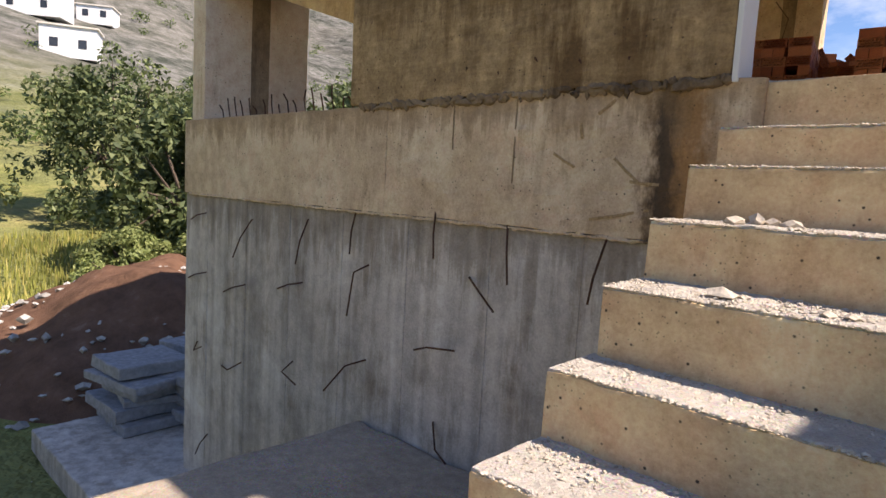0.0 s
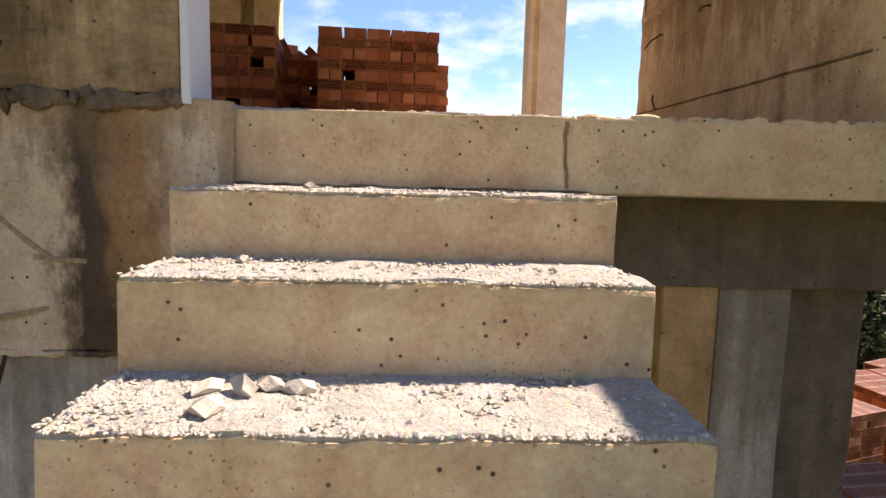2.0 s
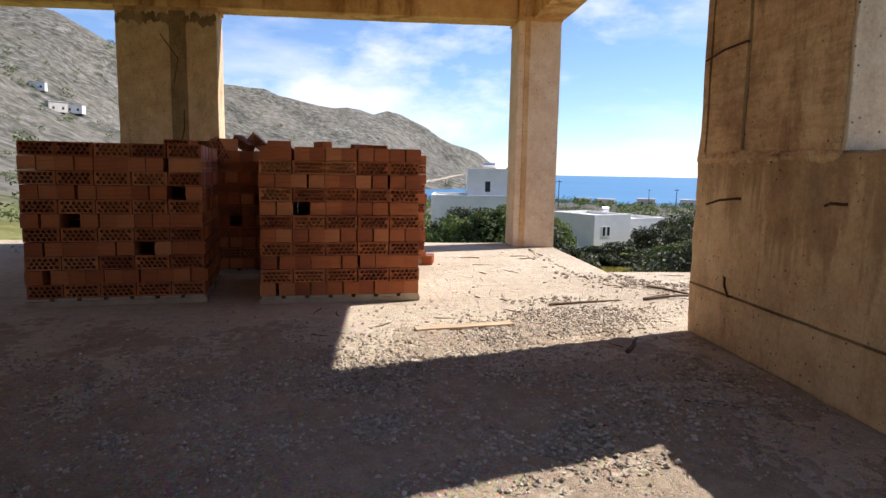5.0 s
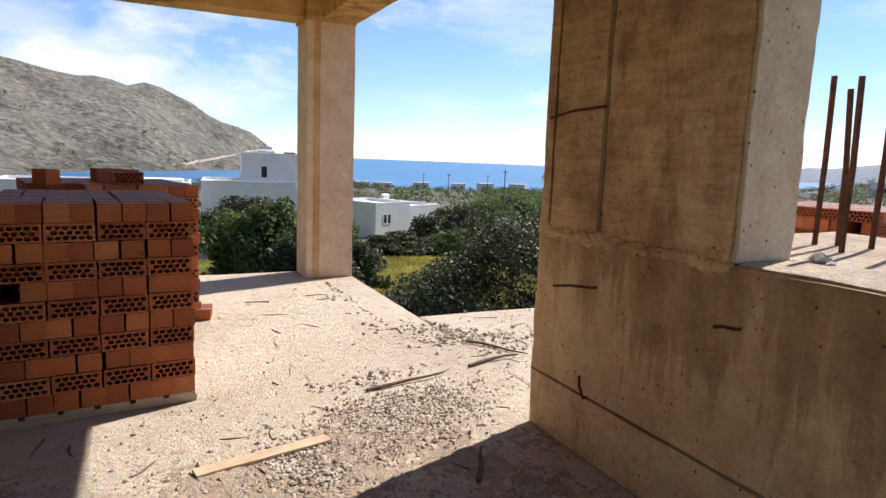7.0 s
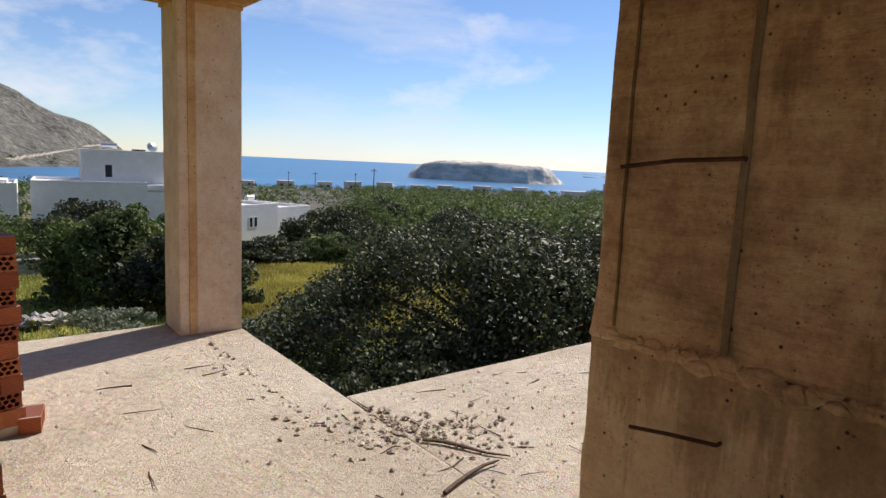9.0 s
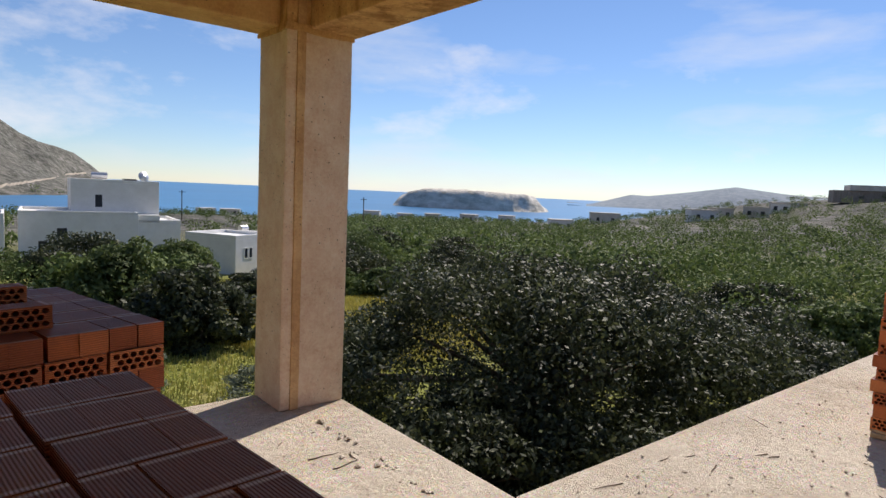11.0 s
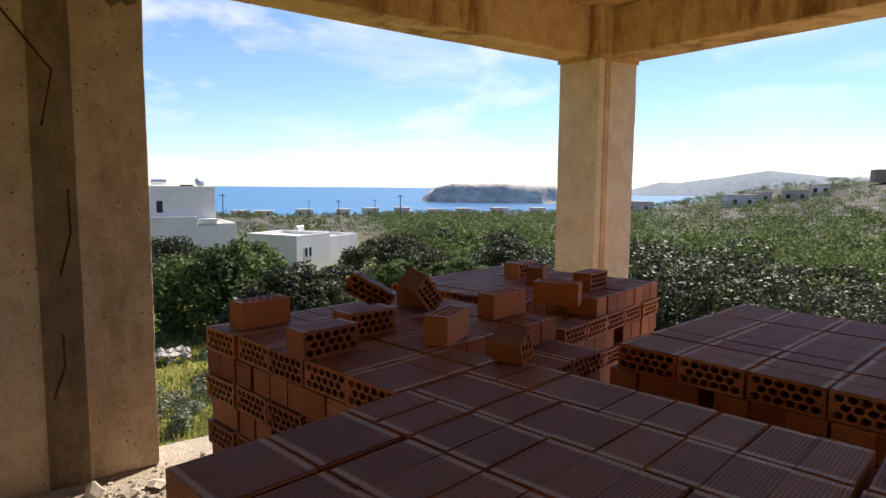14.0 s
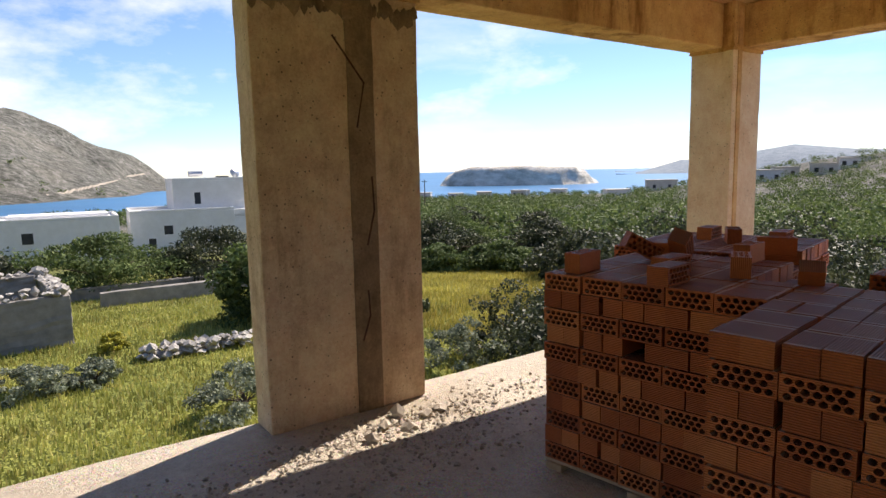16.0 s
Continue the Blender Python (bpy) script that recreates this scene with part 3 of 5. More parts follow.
for k in range(1, len(STEP_EDGE)):
    y, z = STEP_EDGE[k]
    back = STEP_EDGE[k - 1][0] + 0.02
    low = STEP_EDGE[k + 1][1] - 0.05 if k + 1 < len(STEP_EDGE) else z - 0.25
    x0 = -0.685 + 0.01 * min(k, 3)
    x1 = 0.48
    if k >= 5:
        x0, x1 = x0 - 0.03, 0.505
    step = block("step", x0, x1, y, back + 0.25, low, z - 0.007, M_STEP, 0.01, 26, 0.008, stair)
    block("tread", x0 + 0.002, x1 - 0.002, y + 0.006, back, z - 0.03, z + 0.002, M_TREAD, 0.005, 44, 0.008, step)
tagged(block("stair_soffit", -0.66, 0.47, 3.0, 3.5, -0.7, -0.245, M_STEP, 0.01, 6, 0.004), "concrete under the stair head", "stairs", kind=STRUCT)
tagged(block("landing_edge", -0.715, 1.98, 3.215, 3.236, -0.235, -0.002, M_STEP, 0.006, 20, 0.005), "cast concrete edge of the landing slab", "trim", kind=STRUCT)
tagged(block("platform", -3.3, -0.66, -3.0, 3.19, -2.75, -2.36, M_SAND, 0.06, 16, 0.02), "dusty rough concrete platform beside the stair", "floor", kind=STRUCT)
tagged(block("platform_lower", -8.6, -5.9, 2.2, 7.5, -4.3, -3.9, M_GREY, 0.02, 10, 0.006), "bluish concrete terrace strip by the wall", "pavement", kind=STRUCT)

# ---------------------------------------------------------------- ground, sea and distance
SEA_Z = -18.0
PROFILE = {
    -180: [(0, -4.3), (30, -3.6), (200, 25), (600, 120), (2600, 300)],
    -95: [(0, -4.3), (12, -4.2), (20, -3.6), (60, 2), (200, 45), (600, 230), (2600, 360)],
    -70: [(0, -4.2), (12, -4.1), (16, -3.7), (40, -1.5), (120, 16), (300, 78), (560, 200), (2600, 300)],
    -50: [(0, -3.3), (25, -3.7), (80, -1), (220, 30), (560, 160), (2600, 220)],
    -26: [(0, -3.6), (24, -4.0), (44, -5.2), (60, -5.7), (150, -6), (300, 6), (450, 34), (720, 147), (2600, 100)],
    -15: [(0, -3.6), (24, -4.0), (44, -5.2), (60, -5.7), (250, -13), (340, -16), (470, -5), (800, 100), (2600, 40)],
    -7: [(0, -3.6), (24, -4.0), (44, -5.2), (60, -5.7), (100, -6.6), (290, -17), (330, -20.5), (510, -20.5), (530, -16), (830, 85), (2500, -30)],
    0: [(0, -3.6), (24, -4.0), (44, -5.2), (60, -5.7), (100, -6.6), (330, -18), (360, -20.5), (560, -20.5), (580, -17), (900, 84), (2500, -30)],
    4: [(0, -3.6), (24, -4.0), (44, -5.2), (60, -5.7), (100, -6.6), (350, -18), (380, -20.5), (630, -20.5), (650, -17), (920, 54), (2500, -30)],
    9: [(0, -3.6), (24, -4.0), (44, -5.2), (60, -5.7), (100, -6.6), (370, -18), (395, -20.5), (800, -20.5), (830, -17), (1000, 18), (2500, -30)],
    12: [(0, -3.6), (24, -4.0), (44, -5.2), (60, -5.7), (100, -6.6), (380, -18), (400, -20.5), (2500, -30)],
    30: [(0, -3.6), (24, -4.0), (44, -5.2), (60, -5.7), (100, -6.8), (385, -17), (410, -20.5), (2500, -30)],
    50: [(0, -3.6), (60, -5.6), (100, -6.8), (260, -11.5), (400, -15), (430, -20.5), (2500, -30)],
    56: [(0, -3.3), (60, -5.4), (130, -6.5), (260, -7), (350, -9), (430, -21), (2500, -30)],
    66: [(0, -3.3), (60, -5.6), (120, -5.8), (240, -2.4), (320, 1.0), (430, -5), (2500, -30)],
    75: [(0, -3.3), (60, -5.2), (120, -4.4), (240, 3.0), (300, 6.5), (480, 2), (2500, -30)],
    95: [(0, -3.3), (60, -4.0), (250, 8), (400, 15), (2600, 40)],
    180: [(0, -3.3), (30, -3.0), (200, 25), (600, 120), (2600, 300)],
}
BEARINGS = sorted(PROFILE)


def ground_z(x, y):
    """Height of the land at a place, by distance and bearing from the deck."""
    dx, dy = x, y - 5.0
    r, az = math.hypot(dx, dy), math.degrees(math.atan2(dx, dy))
    for a, b in zip(BEARINGS, BEARINGS[1:]):
        if a <= az <= b:
            break
    f = (az - a) / (b - a)
    za, zb = (np.interp(r, [p[0] for p in PROFILE[k]], [p[1] for p in PROFILE[k]]) for k in (a, b))
    z = za * (1 - f) + zb * f
    if r > 60 and z > SEA_Z - 1.5:
        amp = min(1.0, (r - 60) / 250) * min(1.0, max(0.0, (z - SEA_Z) / 25))
        if az > 20:
            amp *= 0.15
        z += amp * (14 * noise.fractal((x * 0.0075, y * 0.0075, 0.3), 1.0, 2.0, 5) + 5 * (1 - abs(noise.noise((x * 0.02, y * 0.02, 7.7)))) - 4)
    if 9 < r < 80:
        z += 0.12 * noise.noise((x * 0.22, y * 0.22, 1.5))
    return z


def build_ground():
    radii = [0.0] + [2.0 * (1.075 ** i) for i in range(100)]
    radii = [r for r in radii if r < 2600]
    n = 300
    verts, faces = [], []
    for r in radii:
        for k in range(n):
            az = -math.pi + 2 * math.pi * k / n
            x, y = r * math.sin(az), 5.0 + r * math.cos(az)
            verts.append((x, y, ground_z(x, y)))
    for i in range(len(radii) - 1):
        for k in range(n):
            a, b = i * n + k, i * n + (k + 1) % n
            faces.append((a, b, b + n, a + n) if i else (a, b + n, a + n))
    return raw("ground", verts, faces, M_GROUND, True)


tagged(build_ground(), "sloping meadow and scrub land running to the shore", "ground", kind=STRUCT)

bm = bmesh.new()
ring = [bm.verts.new((math.sin(a) * 4700, math.cos(a) * 4700, SEA_Z)) for a in (math.radians(d) for d in range(-40, 121, 4))]
mid = bm.verts.new((60, 60, SEA_Z))
for a, b in zip(ring, ring[1:]):
    bm.faces.new((mid, b, a))
tagged(part("water", bm, M_SEA), "calm deep blue sea", "sea", kind=STRUCT)


def hill_road():
    """A pale track that climbs along the headland's flank."""
    verts, faces, n = [], [], 60
    for i in range(n):
        az = 2.0 + 7.2 * i / (n - 1)
        el = radians(np.interp(az, [2.0, 3.4, 6.4, 8.5, 9.2], [-1.45, -1.3, -0.55, 0.0, 0.1]))
        r = 420.0
        while r < 1000 and ground_z(r * math.sin(radians(az)), 5 + r * math.cos(radians(az))) < 1.4 + r * math.tan(el):
            r += 4
        for d, up in ((-2.2, 0.3), (2.2, 1.3)):
            x, y = (r + d) * math.sin(radians(az)), 5 + (r + d) * math.cos(radians(az))
            verts.append((x, y, ground_z(x, y) + up))
    for i in range(n - 1):
        a = 2 * i
        if (Vector(verts[a]) - Vector(verts[a + 2])).length < 40:
            faces.append((a, a + 2, a + 3, a + 1))
    return raw("road", verts, faces, M_TRACK)


tagged(hill_road(), "pale dirt track along the headland", "road", kind=STRUCT)


def island():
    """A flat-topped rocky island with cliffs."""
    c = Vector((math.sin(radians(41.4)), math.cos(radians(41.4)), 0)) * 760
    right = Vector((math.cos(radians(41.4)), -math.sin(radians(41.4)), 0))
    ahead = Vector((right.y * -1, right.x, 0))
    nu, nv = 90, 40
    verts, faces = [], []
    for j in range(nv):
        for i in range(nu):
            u, w = -1.1 + 2.2 * i / (nu - 1), -1.2 + 2.4 * j / (nv - 1)
            edge = max(abs(u) ** 2.2 + abs(w) ** 2, 0)
            n = noise.fractal((u * 3.1, w * 3.1, 2.0), 1.0, 2.0, 5)
            plateau = min(1.0, max(0.0, (1.02 - edge + 0.10 * n) / 0.34))
            h = 22.5 * (plateau ** 0.7) * (1 - 0.16 * (u + 0.2) ** 2) + 2.0 * n * plateau
            if u < -0.55:
                h *= 1 - (-0.55 - u) * 0.9
            p = c + right * (u * 94) + ahead * (w * 60)
            verts.append((p.x, p.y, SEA_Z - 1.0 + h))
    for j in range(nv - 1):
        for i in range(nu - 1):
            a = j * nu + i
            faces.append((a, a + 1, a + nu + 1, a + nu))
    return raw("island", verts, faces, M_ISLE, True)


tagged(island(), "rocky flat-topped island with stone ramparts in the bay", "island", kind=STRUCT)


def far_ridge():
    """The long low headland beyond the bay."""
    az_keys, el_keys = [50.5, 52, 56, 57.5, 61, 64.4, 68.6, 73, 80], [-1.6, -0.7, 0.45, 0.4, 0.9, 1.45, 0.95, 0.75, 0.5]
    verts, faces, n = [], [], 120
    for j, (r, f) in enumerate(((1500, -0.05), (1540, 0.25), (1600, 0.6), (1680, 0.9), (1740, 1.0), (1900, 0.7), (2200, -0.1))):
        for i in range(n):
            az = 50.5 + 29.5 * i / (n - 1)
            el = np.interp(az, az_keys, el_keys)
            top = 1.4 + 1740 * math.tan(radians(el)) - SEA_Z
            h = top * f * (1 + 0.10 * noise.fractal((az * 0.6, r * 0.01, 0), 1.0, 2.0, 4) * (0 < f < 1))
            verts.append((r * math.sin(radians(az)), r * math.cos(radians(az)), SEA_Z + h))
    for j in range(6):
        for i in range(n - 1):
            a = j * n + i
            faces.append((a, a + 1, a + n + 1, a + n))
    return raw("backdrop_ridge", verts, faces, M_FARHILL, True)


tagged(far_ridge(), "long headland beyond the bay, haze in its colour", "hill", kind=STRUCT)


# ---------------------------------------------------------------- plants
def leaf_cloud(rng, centres, sizes, per, leaf, up=0.3):
    """Leaf quads scattered in flattened clumps; leaves turn every way, those outside face outwards."""
    total = len(centres) * per
    c = np.repeat(np.asarray(centres, float), per, 0)
    s = np.repeat(np.asarray(sizes, float), per, 0)
    d = rng.normal(size=(total, 3))
    d /= np.linalg.norm(d, axis=1)[:, None]
    rad = rng.uniform(0.3, 1.0, (total, 1)) ** 0.45
    p = c + d * rad * s
    nrm = d * 0.6 + rng.normal(size=(total, 3)) * 0.6 + np.array((0, 0, up))
    nrm /= np.linalg.norm(nrm, axis=1)[:, None]
    t = np.cross(nrm, rng.normal(size=(total, 3)))
    t /= np.linalg.norm(t, axis=1)[:, None] + 1e-9
    b = np.cross(nrm, t)
    l = leaf * rng.uniform(0.6, 1.35, (total, 1))
    w = l * rng.uniform(0.4, 0.62, (total, 1))
    q = np.stack([p - t * l, p + b * w * 0.9 - t * l * 0.1, p + t * l, p - b * w * 0.9 - t * l * 0.1], 1)
    return q.reshape(-1, 3)


def quads(name, verts, material):
    me = bpy.data.meshes.new(name)
    n = len(verts) // 4
    me.vertices.add(len(verts))
    me.vertices.foreach_set("co", np.asarray(verts, np.float32).ravel())
    me.loops.add(4 * n)
    me.loops.foreach_set("vertex_index", np.arange(4 * n, dtype=np.int32))
    me.polygons.add(n)
    me.polygons.foreach_set("loop_start", np.arange(0, 4 * n, 4, dtype=np.int32))
    me.update(calc_edges=True)
    me.materials.append(material)
    return me


def tree(name, x, y, height, width, material, label, category, clumps, per, leaf, seed, trunk=0.18, low=0.18, group="", puff=0.105):
    """Tapered trunk, limbs to the clumps, and a crown of many small leaves with gaps."""
    rng = np.random.default_rng(seed)
    z0 = ground_z(x, y)
    ob = empty(name, pose(x, y, z0 - 0.1), label, category, group)
    cs, ss = [], []
    for i in range(clumps):
        a, rr = rng.uniform(0, 2 * math.pi), math.sqrt(rng.uniform(0.0, 1.0))
        lump = 1 + 0.22 * math.sin(2 * a + seed) + 0.15 * math.sin(5 * a + 2 * seed)
        px, py = rr * math.cos(a) * width * 0.43 * lump, rr * math.sin(a) * width * 0.43 * lump
        top = height * (1 - 0.55 * rr ** 2.4) * rng.uniform(0.82, 1.0)
        pz = rng.uniform(low * height, top) if rng.uniform() < 0.5 else top - height * 0.08
        cs.append((px, py, max(pz, low * height)))
        k = rng.uniform(0.55, 1.0)
        ss.append((width * puff * k, width * puff * k, height * (puff + 0.015) * k))
    bm = bmesh.new()
    tube(bm, [(0, 0, -0.2), (0.04 * width, 0.02 * width, height * 0.2), (0.02 * width, 0.05 * width, height * 0.42)], [trunk * 1.3, trunk, trunk * 0.7], 9)
    part("trunk", bm, M_BARK, ob)
    bm = bmesh.new()
    for c in cs[:: max(1, clumps // 16)]:
        c = Vector(c)
        m = Vector((c.x * 0.45, c.y * 0.45, height * 0.32 + c.z * 0.2))
        tube(bm, [(0.03 * width, 0.03 * width, height * 0.25), m, c], [trunk * 0.5, trunk * 0.28, trunk * 0.06], 5)
    part("branch_frame", bm, M_BARK, ob)
    crown = new("crown", quads("crown", leaf_cloud(rng, cs, ss, per, leaf), material))
    crown.parent = ob
    return ob


tree("carob_tree", 9.3, 13.9, 4.7, 9.6, M_CAROB, "broad dark glossy carob tree beside the deck", "tree", 260, 460, 0.052, 3, 0.24, 0.0)
tree("carob_tree", 14.6, 12.2, 3.2, 7.4, M_CAROB, "dark glossy carob tree beside the terrace", "tree", 150, 340, 0.055, 8, 0.2, 0.0)
tree("carob_bush", 6.0, 12.6, 2.5, 4.6, M_CAROB, "low dark carob growth at the deck's foot", "bush", 90, 330, 0.05, 9, 0.08, 0.0)
TREES = [(5.6, 43.3, 4.4, 7.0, 11), (10.6, 44, 3.8, 4.6, 12), (13.8, 38.6, 1.9, 5.0, 13), (-0.4, 43.8, 4.3, 7.6, 14), (20.2, 42, 4.2, 6.4, 15), (24.5, 47, 4.6, 6.8, 16), (30.0, 52, 4.6, 6.5, 17), (34.0, 46, 4.0, 6.0, 19), (-7.5, 45, 4.4, 7.0, 21), (20.0, 34.5, 2.6, 4.2, 22), (17.5, 37.5, 2.2, 4.0, 24), (-13, 46, 4.4, 7.0, 26), (4.4, 29.0, 4.5, 4.4, 52), (5.9, 25.9, 3.5, 3.6, 53), (21.0, 29.0, 3.4, 5.0, 59), (25.0, 36.0, 3.8, 5.4, 61), (18.5, 22.0, 3.0, 4.4, 62), (23.0, 20.0, 3.0, 4.6, 63), (28.0, 27.0, 3.6, 5.2, 64), (25.5, 13.5, 3.0, 4.6, 66), (31.0, 19.0, 3.4, 5.0, 67)]
for tx, ty, th, tw, sd in TREES:
    tree("olive_tree", tx, ty, th * 0.8, tw * 1.15, M_CAROB if sd % 2 else M_OLIVE, "dense dark evergreen tree in the meadow", "tree", 80, 200, 0.1, sd, 0.14, 0.03, "trees round the white houses", 0.14)
for tx, ty, th, tw, sd, mat in ((-0.2, 19.6, 1.3, 2.6, 31, M_SHRUB), (2.7, 22.0, 1.4, 3.0, 32, M_SHRUB), (-4.6, 17.6, 0.5, 0.9, 34, M_SHRUB), (-4.0, 24.6, 0.9, 2.2, 35, M_SHRUB), (7.5, 19.4, 2.5, 2.7, 36, M_CAROB), (-2.6, 24.5, 0.8, 1.6, 37, M_SHRUB), (-1.8, 27.6, 0.8, 0.9, 38, M_FLOWER), (5.8, 19.2, 1.4, 2.6, 39, M_SHRUB)):
    tree("shrub", tx, ty, th, tw, mat, {"grey_shrub_leaf": "low grey-green wild shrub in the meadow", "carob_leaf": "small dark evergreen bush in the meadow"}.get(mat.name, "yellow flowering bush in the meadow"), "shrub", 46, 90, 0.05, sd, 0.03, 0.02, "meadow shrubs")
for tx, ty, th, tw, sd, mat in ((-22.0, 12.4, 7.4, 8.0, 41, M_PINE), (-18.0, 8.6, 5.6, 5.0, 42, M_PINE), (-26.0, 9.0, 7.0, 7.0, 43, M_PINE), (-29.0, 14.0, 7.5, 8.0, 44, M_PINE), (-19.5, 15.0, 7.0, 6.0, 45, M_PINE), (-14.5, 7.2, 2.2, 3.2, 46, M_LIME), (-16.6, 6.2, 2.0, 3.0, 47, M_LIME), (-12.2, 8.4, 5.2, 2.8, 48, M_OLIVE), (-20, 24, 8, 7, 49, M_OLIVE)):
    tree("pine_tree" if mat is M_PINE else "bush", tx, ty, th, tw, mat, "bushy green pine on the slope" if mat is M_PINE else "light green bush at the foot of the slope", "tree" if mat is M_PINE else "bush", 110, 90, 0.13 if mat is M_PINE else 0.07, sd, 0.16, 0.08, "slope trees")


def scatter(name, label, category, seed, count, where, size, leaf, material, per):
    """Far woods, too many to count: small crowns on the land, as one object."""
    rng = np.random.default_rng(seed)
    cs, ss = [], []
    while len(cs) < count:
        az, r = where(rng)
        x, y = r * math.sin(radians(az)), 5 + r * math.cos(radians(az))
        z = ground_z(x, y)
        if z < SEA_Z + 0.4:
            continue
        k = rng.uniform(0.6, 1.25)
        s = size(r) * k
        for j in range(3):
            cs.append((x + rng.normal() * s * 0.5, y + rng.normal() * s * 0.5, z + s * rng.uniform(0.65, 1.1)))
            ss.append((s * 0.75, s * 0.75, s * 0.55))
    leafs = [leaf_cloud(rng, [c], [q], per, leaf * q[0]) for c, q in zip(cs, ss)]
    ob = new(name, quads(name, np.concatenate(leafs), material))
    return tagged(ob, label, category, kind="stuff")


scatter("olive_grove", "rows of grey-green olive trees over the plain", "olive grove", 5, 5200, lambda g: (g.uniform(30, 84), 46 + 330 * g.uniform() ** 1.25), lambda r: 1.75, 0.15, M_OLIVE, 44)
scatter("near_grove", "dense rows of dark olive trees below the terrace", "olive grove", 15, 270, lambda g: (g.uniform(46, 92), 25 + 30 * g.uniform() ** 0.8), lambda r: 1.6, 0.09, M_OLIVE, 150)
scatter("coastal_scrub", "dark scrub and trees towards the shore", "scrub", 6, 1500, lambda g: (g.uniform(-12, 40), 85 + 270 * g.uniform()), lambda r: 1.5, 0.2, M_OLIVE, 30)
scatter("hill_scrub", "dark scrub dotted over the hillside", "scrub", 7, 3000, lambda g: (g.uniform(-100, 8), 45 + 650 * g.uniform() ** 1.3), lambda r: 0.9 + r * 0.004, 0.26, M_OLIVE, 18)


# ---------------------------------------------------------------- bricks
BW, BH, BL = 0.189, 0.0802, 0.0925


def brick_mesh(name, ends):
    """Hollow clay brick: hole face along x, length along y; ends lists the faces (-1, 1) that show their holes."""
    bm = bmesh.new()
    hx, hz, hy = BW / 2, BH / 2, BL / 2
    c = {(sx, sy, sz): bm.verts.new((sx * hx, sy * hy, sz * hz)) for sx in (-1, 1) for sy in (-1, 1) for sz in (-1, 1)}
    bm.faces.new([c[k] for k in ((-1, -1, 1), (1, -1, 1), (1, 1, 1), (-1, 1, 1))])
    bm.faces.new([c[k] for k in ((-1, 1, -1), (1, 1, -1), (1, -1, -1), (-1, -1, -1))])
    bm.faces.new([c[k] for k in ((1, -1, -1), (1, 1, -1), (1, 1, 1), (1, -1, 1))])
    bm.faces.new([c[k] for k in ((-1, 1, -1), (-1, -1, -1), (-1, -1, 1), (-1, 1, 1))])
    for s in (-1, 1):
        if s not in ends:
            bm.faces.new([c[k] for k in ((-1, s, -1), (1, s, -1), (1, s, 1), (-1, s, 1))])
            continue
        rim, rows = 0.007, 3
        half = (BW - 2 * rim) / 12
        zs = [-hz + rim + (BH - 2 * rim) * i / rows for i in range(rows + 1)]
        xs = [-hx + rim + half * i for i in range(13)]

        def at(x, z, deep=0.0):
            return bm.verts.new((x, s * (hy - deep), z))

        for z_out, z_in in ((-hz, zs[0]), (hz, zs[3])):
            bm.faces.new([at(-hx, z_out), at(hx, z_out), at(hx, z_in)] + [at(x, z_in) for x in xs[::-1]] + [at(-hx, z_in)])
        for r in range(rows):
            first, n = (0, 6) if r % 2 == 0 else (1, 5)
            z0, z1 = zs[r], zs[r + 1]
            bm.faces.new([at(x, z0) for x in [-hx] + xs[: first + 1]] + [at(x, z1) for x in ([-hx] + xs[: first + 1])[::-1]])
            bm.faces.new([at(x, z0) for x in xs[first + 2 * n:] + [hx]] + [at(x, z1) for x in (xs[first + 2 * n:] + [hx])[::-1]])
            for i in range(n):
                xa, xm, xb = xs[first + 2 * i], xs[first + 2 * i + 1], xs[first + 2 * i + 2]
                mz, rad = (z0 + z1) / 2, 0.0108
                o = [at(xm + rad * 1.12 * math.cos(a), mz + rad * math.sin(a)) for a in (radians(22.5 + 45 * j) for j in range(8))]
                deep = [at(xm + rad * 1.05 * math.cos(a), mz + rad * 0.95 * math.sin(a), 0.045) for a in (radians(22.5 + 45 * j) for j in range(8))]
                tr, tm, tl, bl, bo, br = at(xb, z1), at(xm, z1), at(xa, z1), at(xa, z0), at(xm, z0), at(xb, z0)
                for f in ((tr, tm, o[1], o[0]), (tm, o[2], o[1]), (tm, tl, o[3], o[2]), (tl, bl, o[4], o[3]), (bl, bo, o[5], o[4]), (bo, o[6], o[5]), (bo, br, o[7], o[6]), (br, tr, o[0], o[7])):
                    bm.faces.new(f)
                for j in range(8):
                    bm.faces.new((o[j], o[(j + 1) % 8], deep[(j + 1) % 8], deep[j]))
                bm.faces.new(deep)
    bmesh.ops.remove_doubles(bm, verts=bm.verts, dist=1e-5)
    bmesh.ops.recalc_face_normals(bm, faces=bm.faces)
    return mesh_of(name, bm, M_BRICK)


BRICK_SOLID = brick_mesh("brick", ())
BRICK_END = brick_mesh("brick", (-1,))
BRICK_BOTH = brick_mesh("brick", (-1, 1))


def put_brick(parent, mesh, m):
    ob = bpy.data.objects.new("brick", mesh)
    scene.collection.objects.link(ob)
    ob.parent = parent
    ob.matrix_basis = m
    return ob


def pallet(parent, w, d):
    """Three long skids and a deck of thin boards under the bricks."""
    for y in (0.012, d / 2 - 0.045, d - 0.102):
        bm = bmesh.new()
        add_box(bm, -0.01, w + 0.005, y, y + 0.09, 0.0, 0.034, 0.004, 8, 0.003)
        part("bearer", bm, M_WOOD, parent)
    for i in range(7):
        bm = bmesh.new()
        x = 0.005 + i * (w - 0.125) / 6
        add_box(bm, x, x + 0.118, 0.004, d - 0.004, 0.0345, 0.051, 0.002)
        part("pallet_board", bm, M_WOOD, parent)


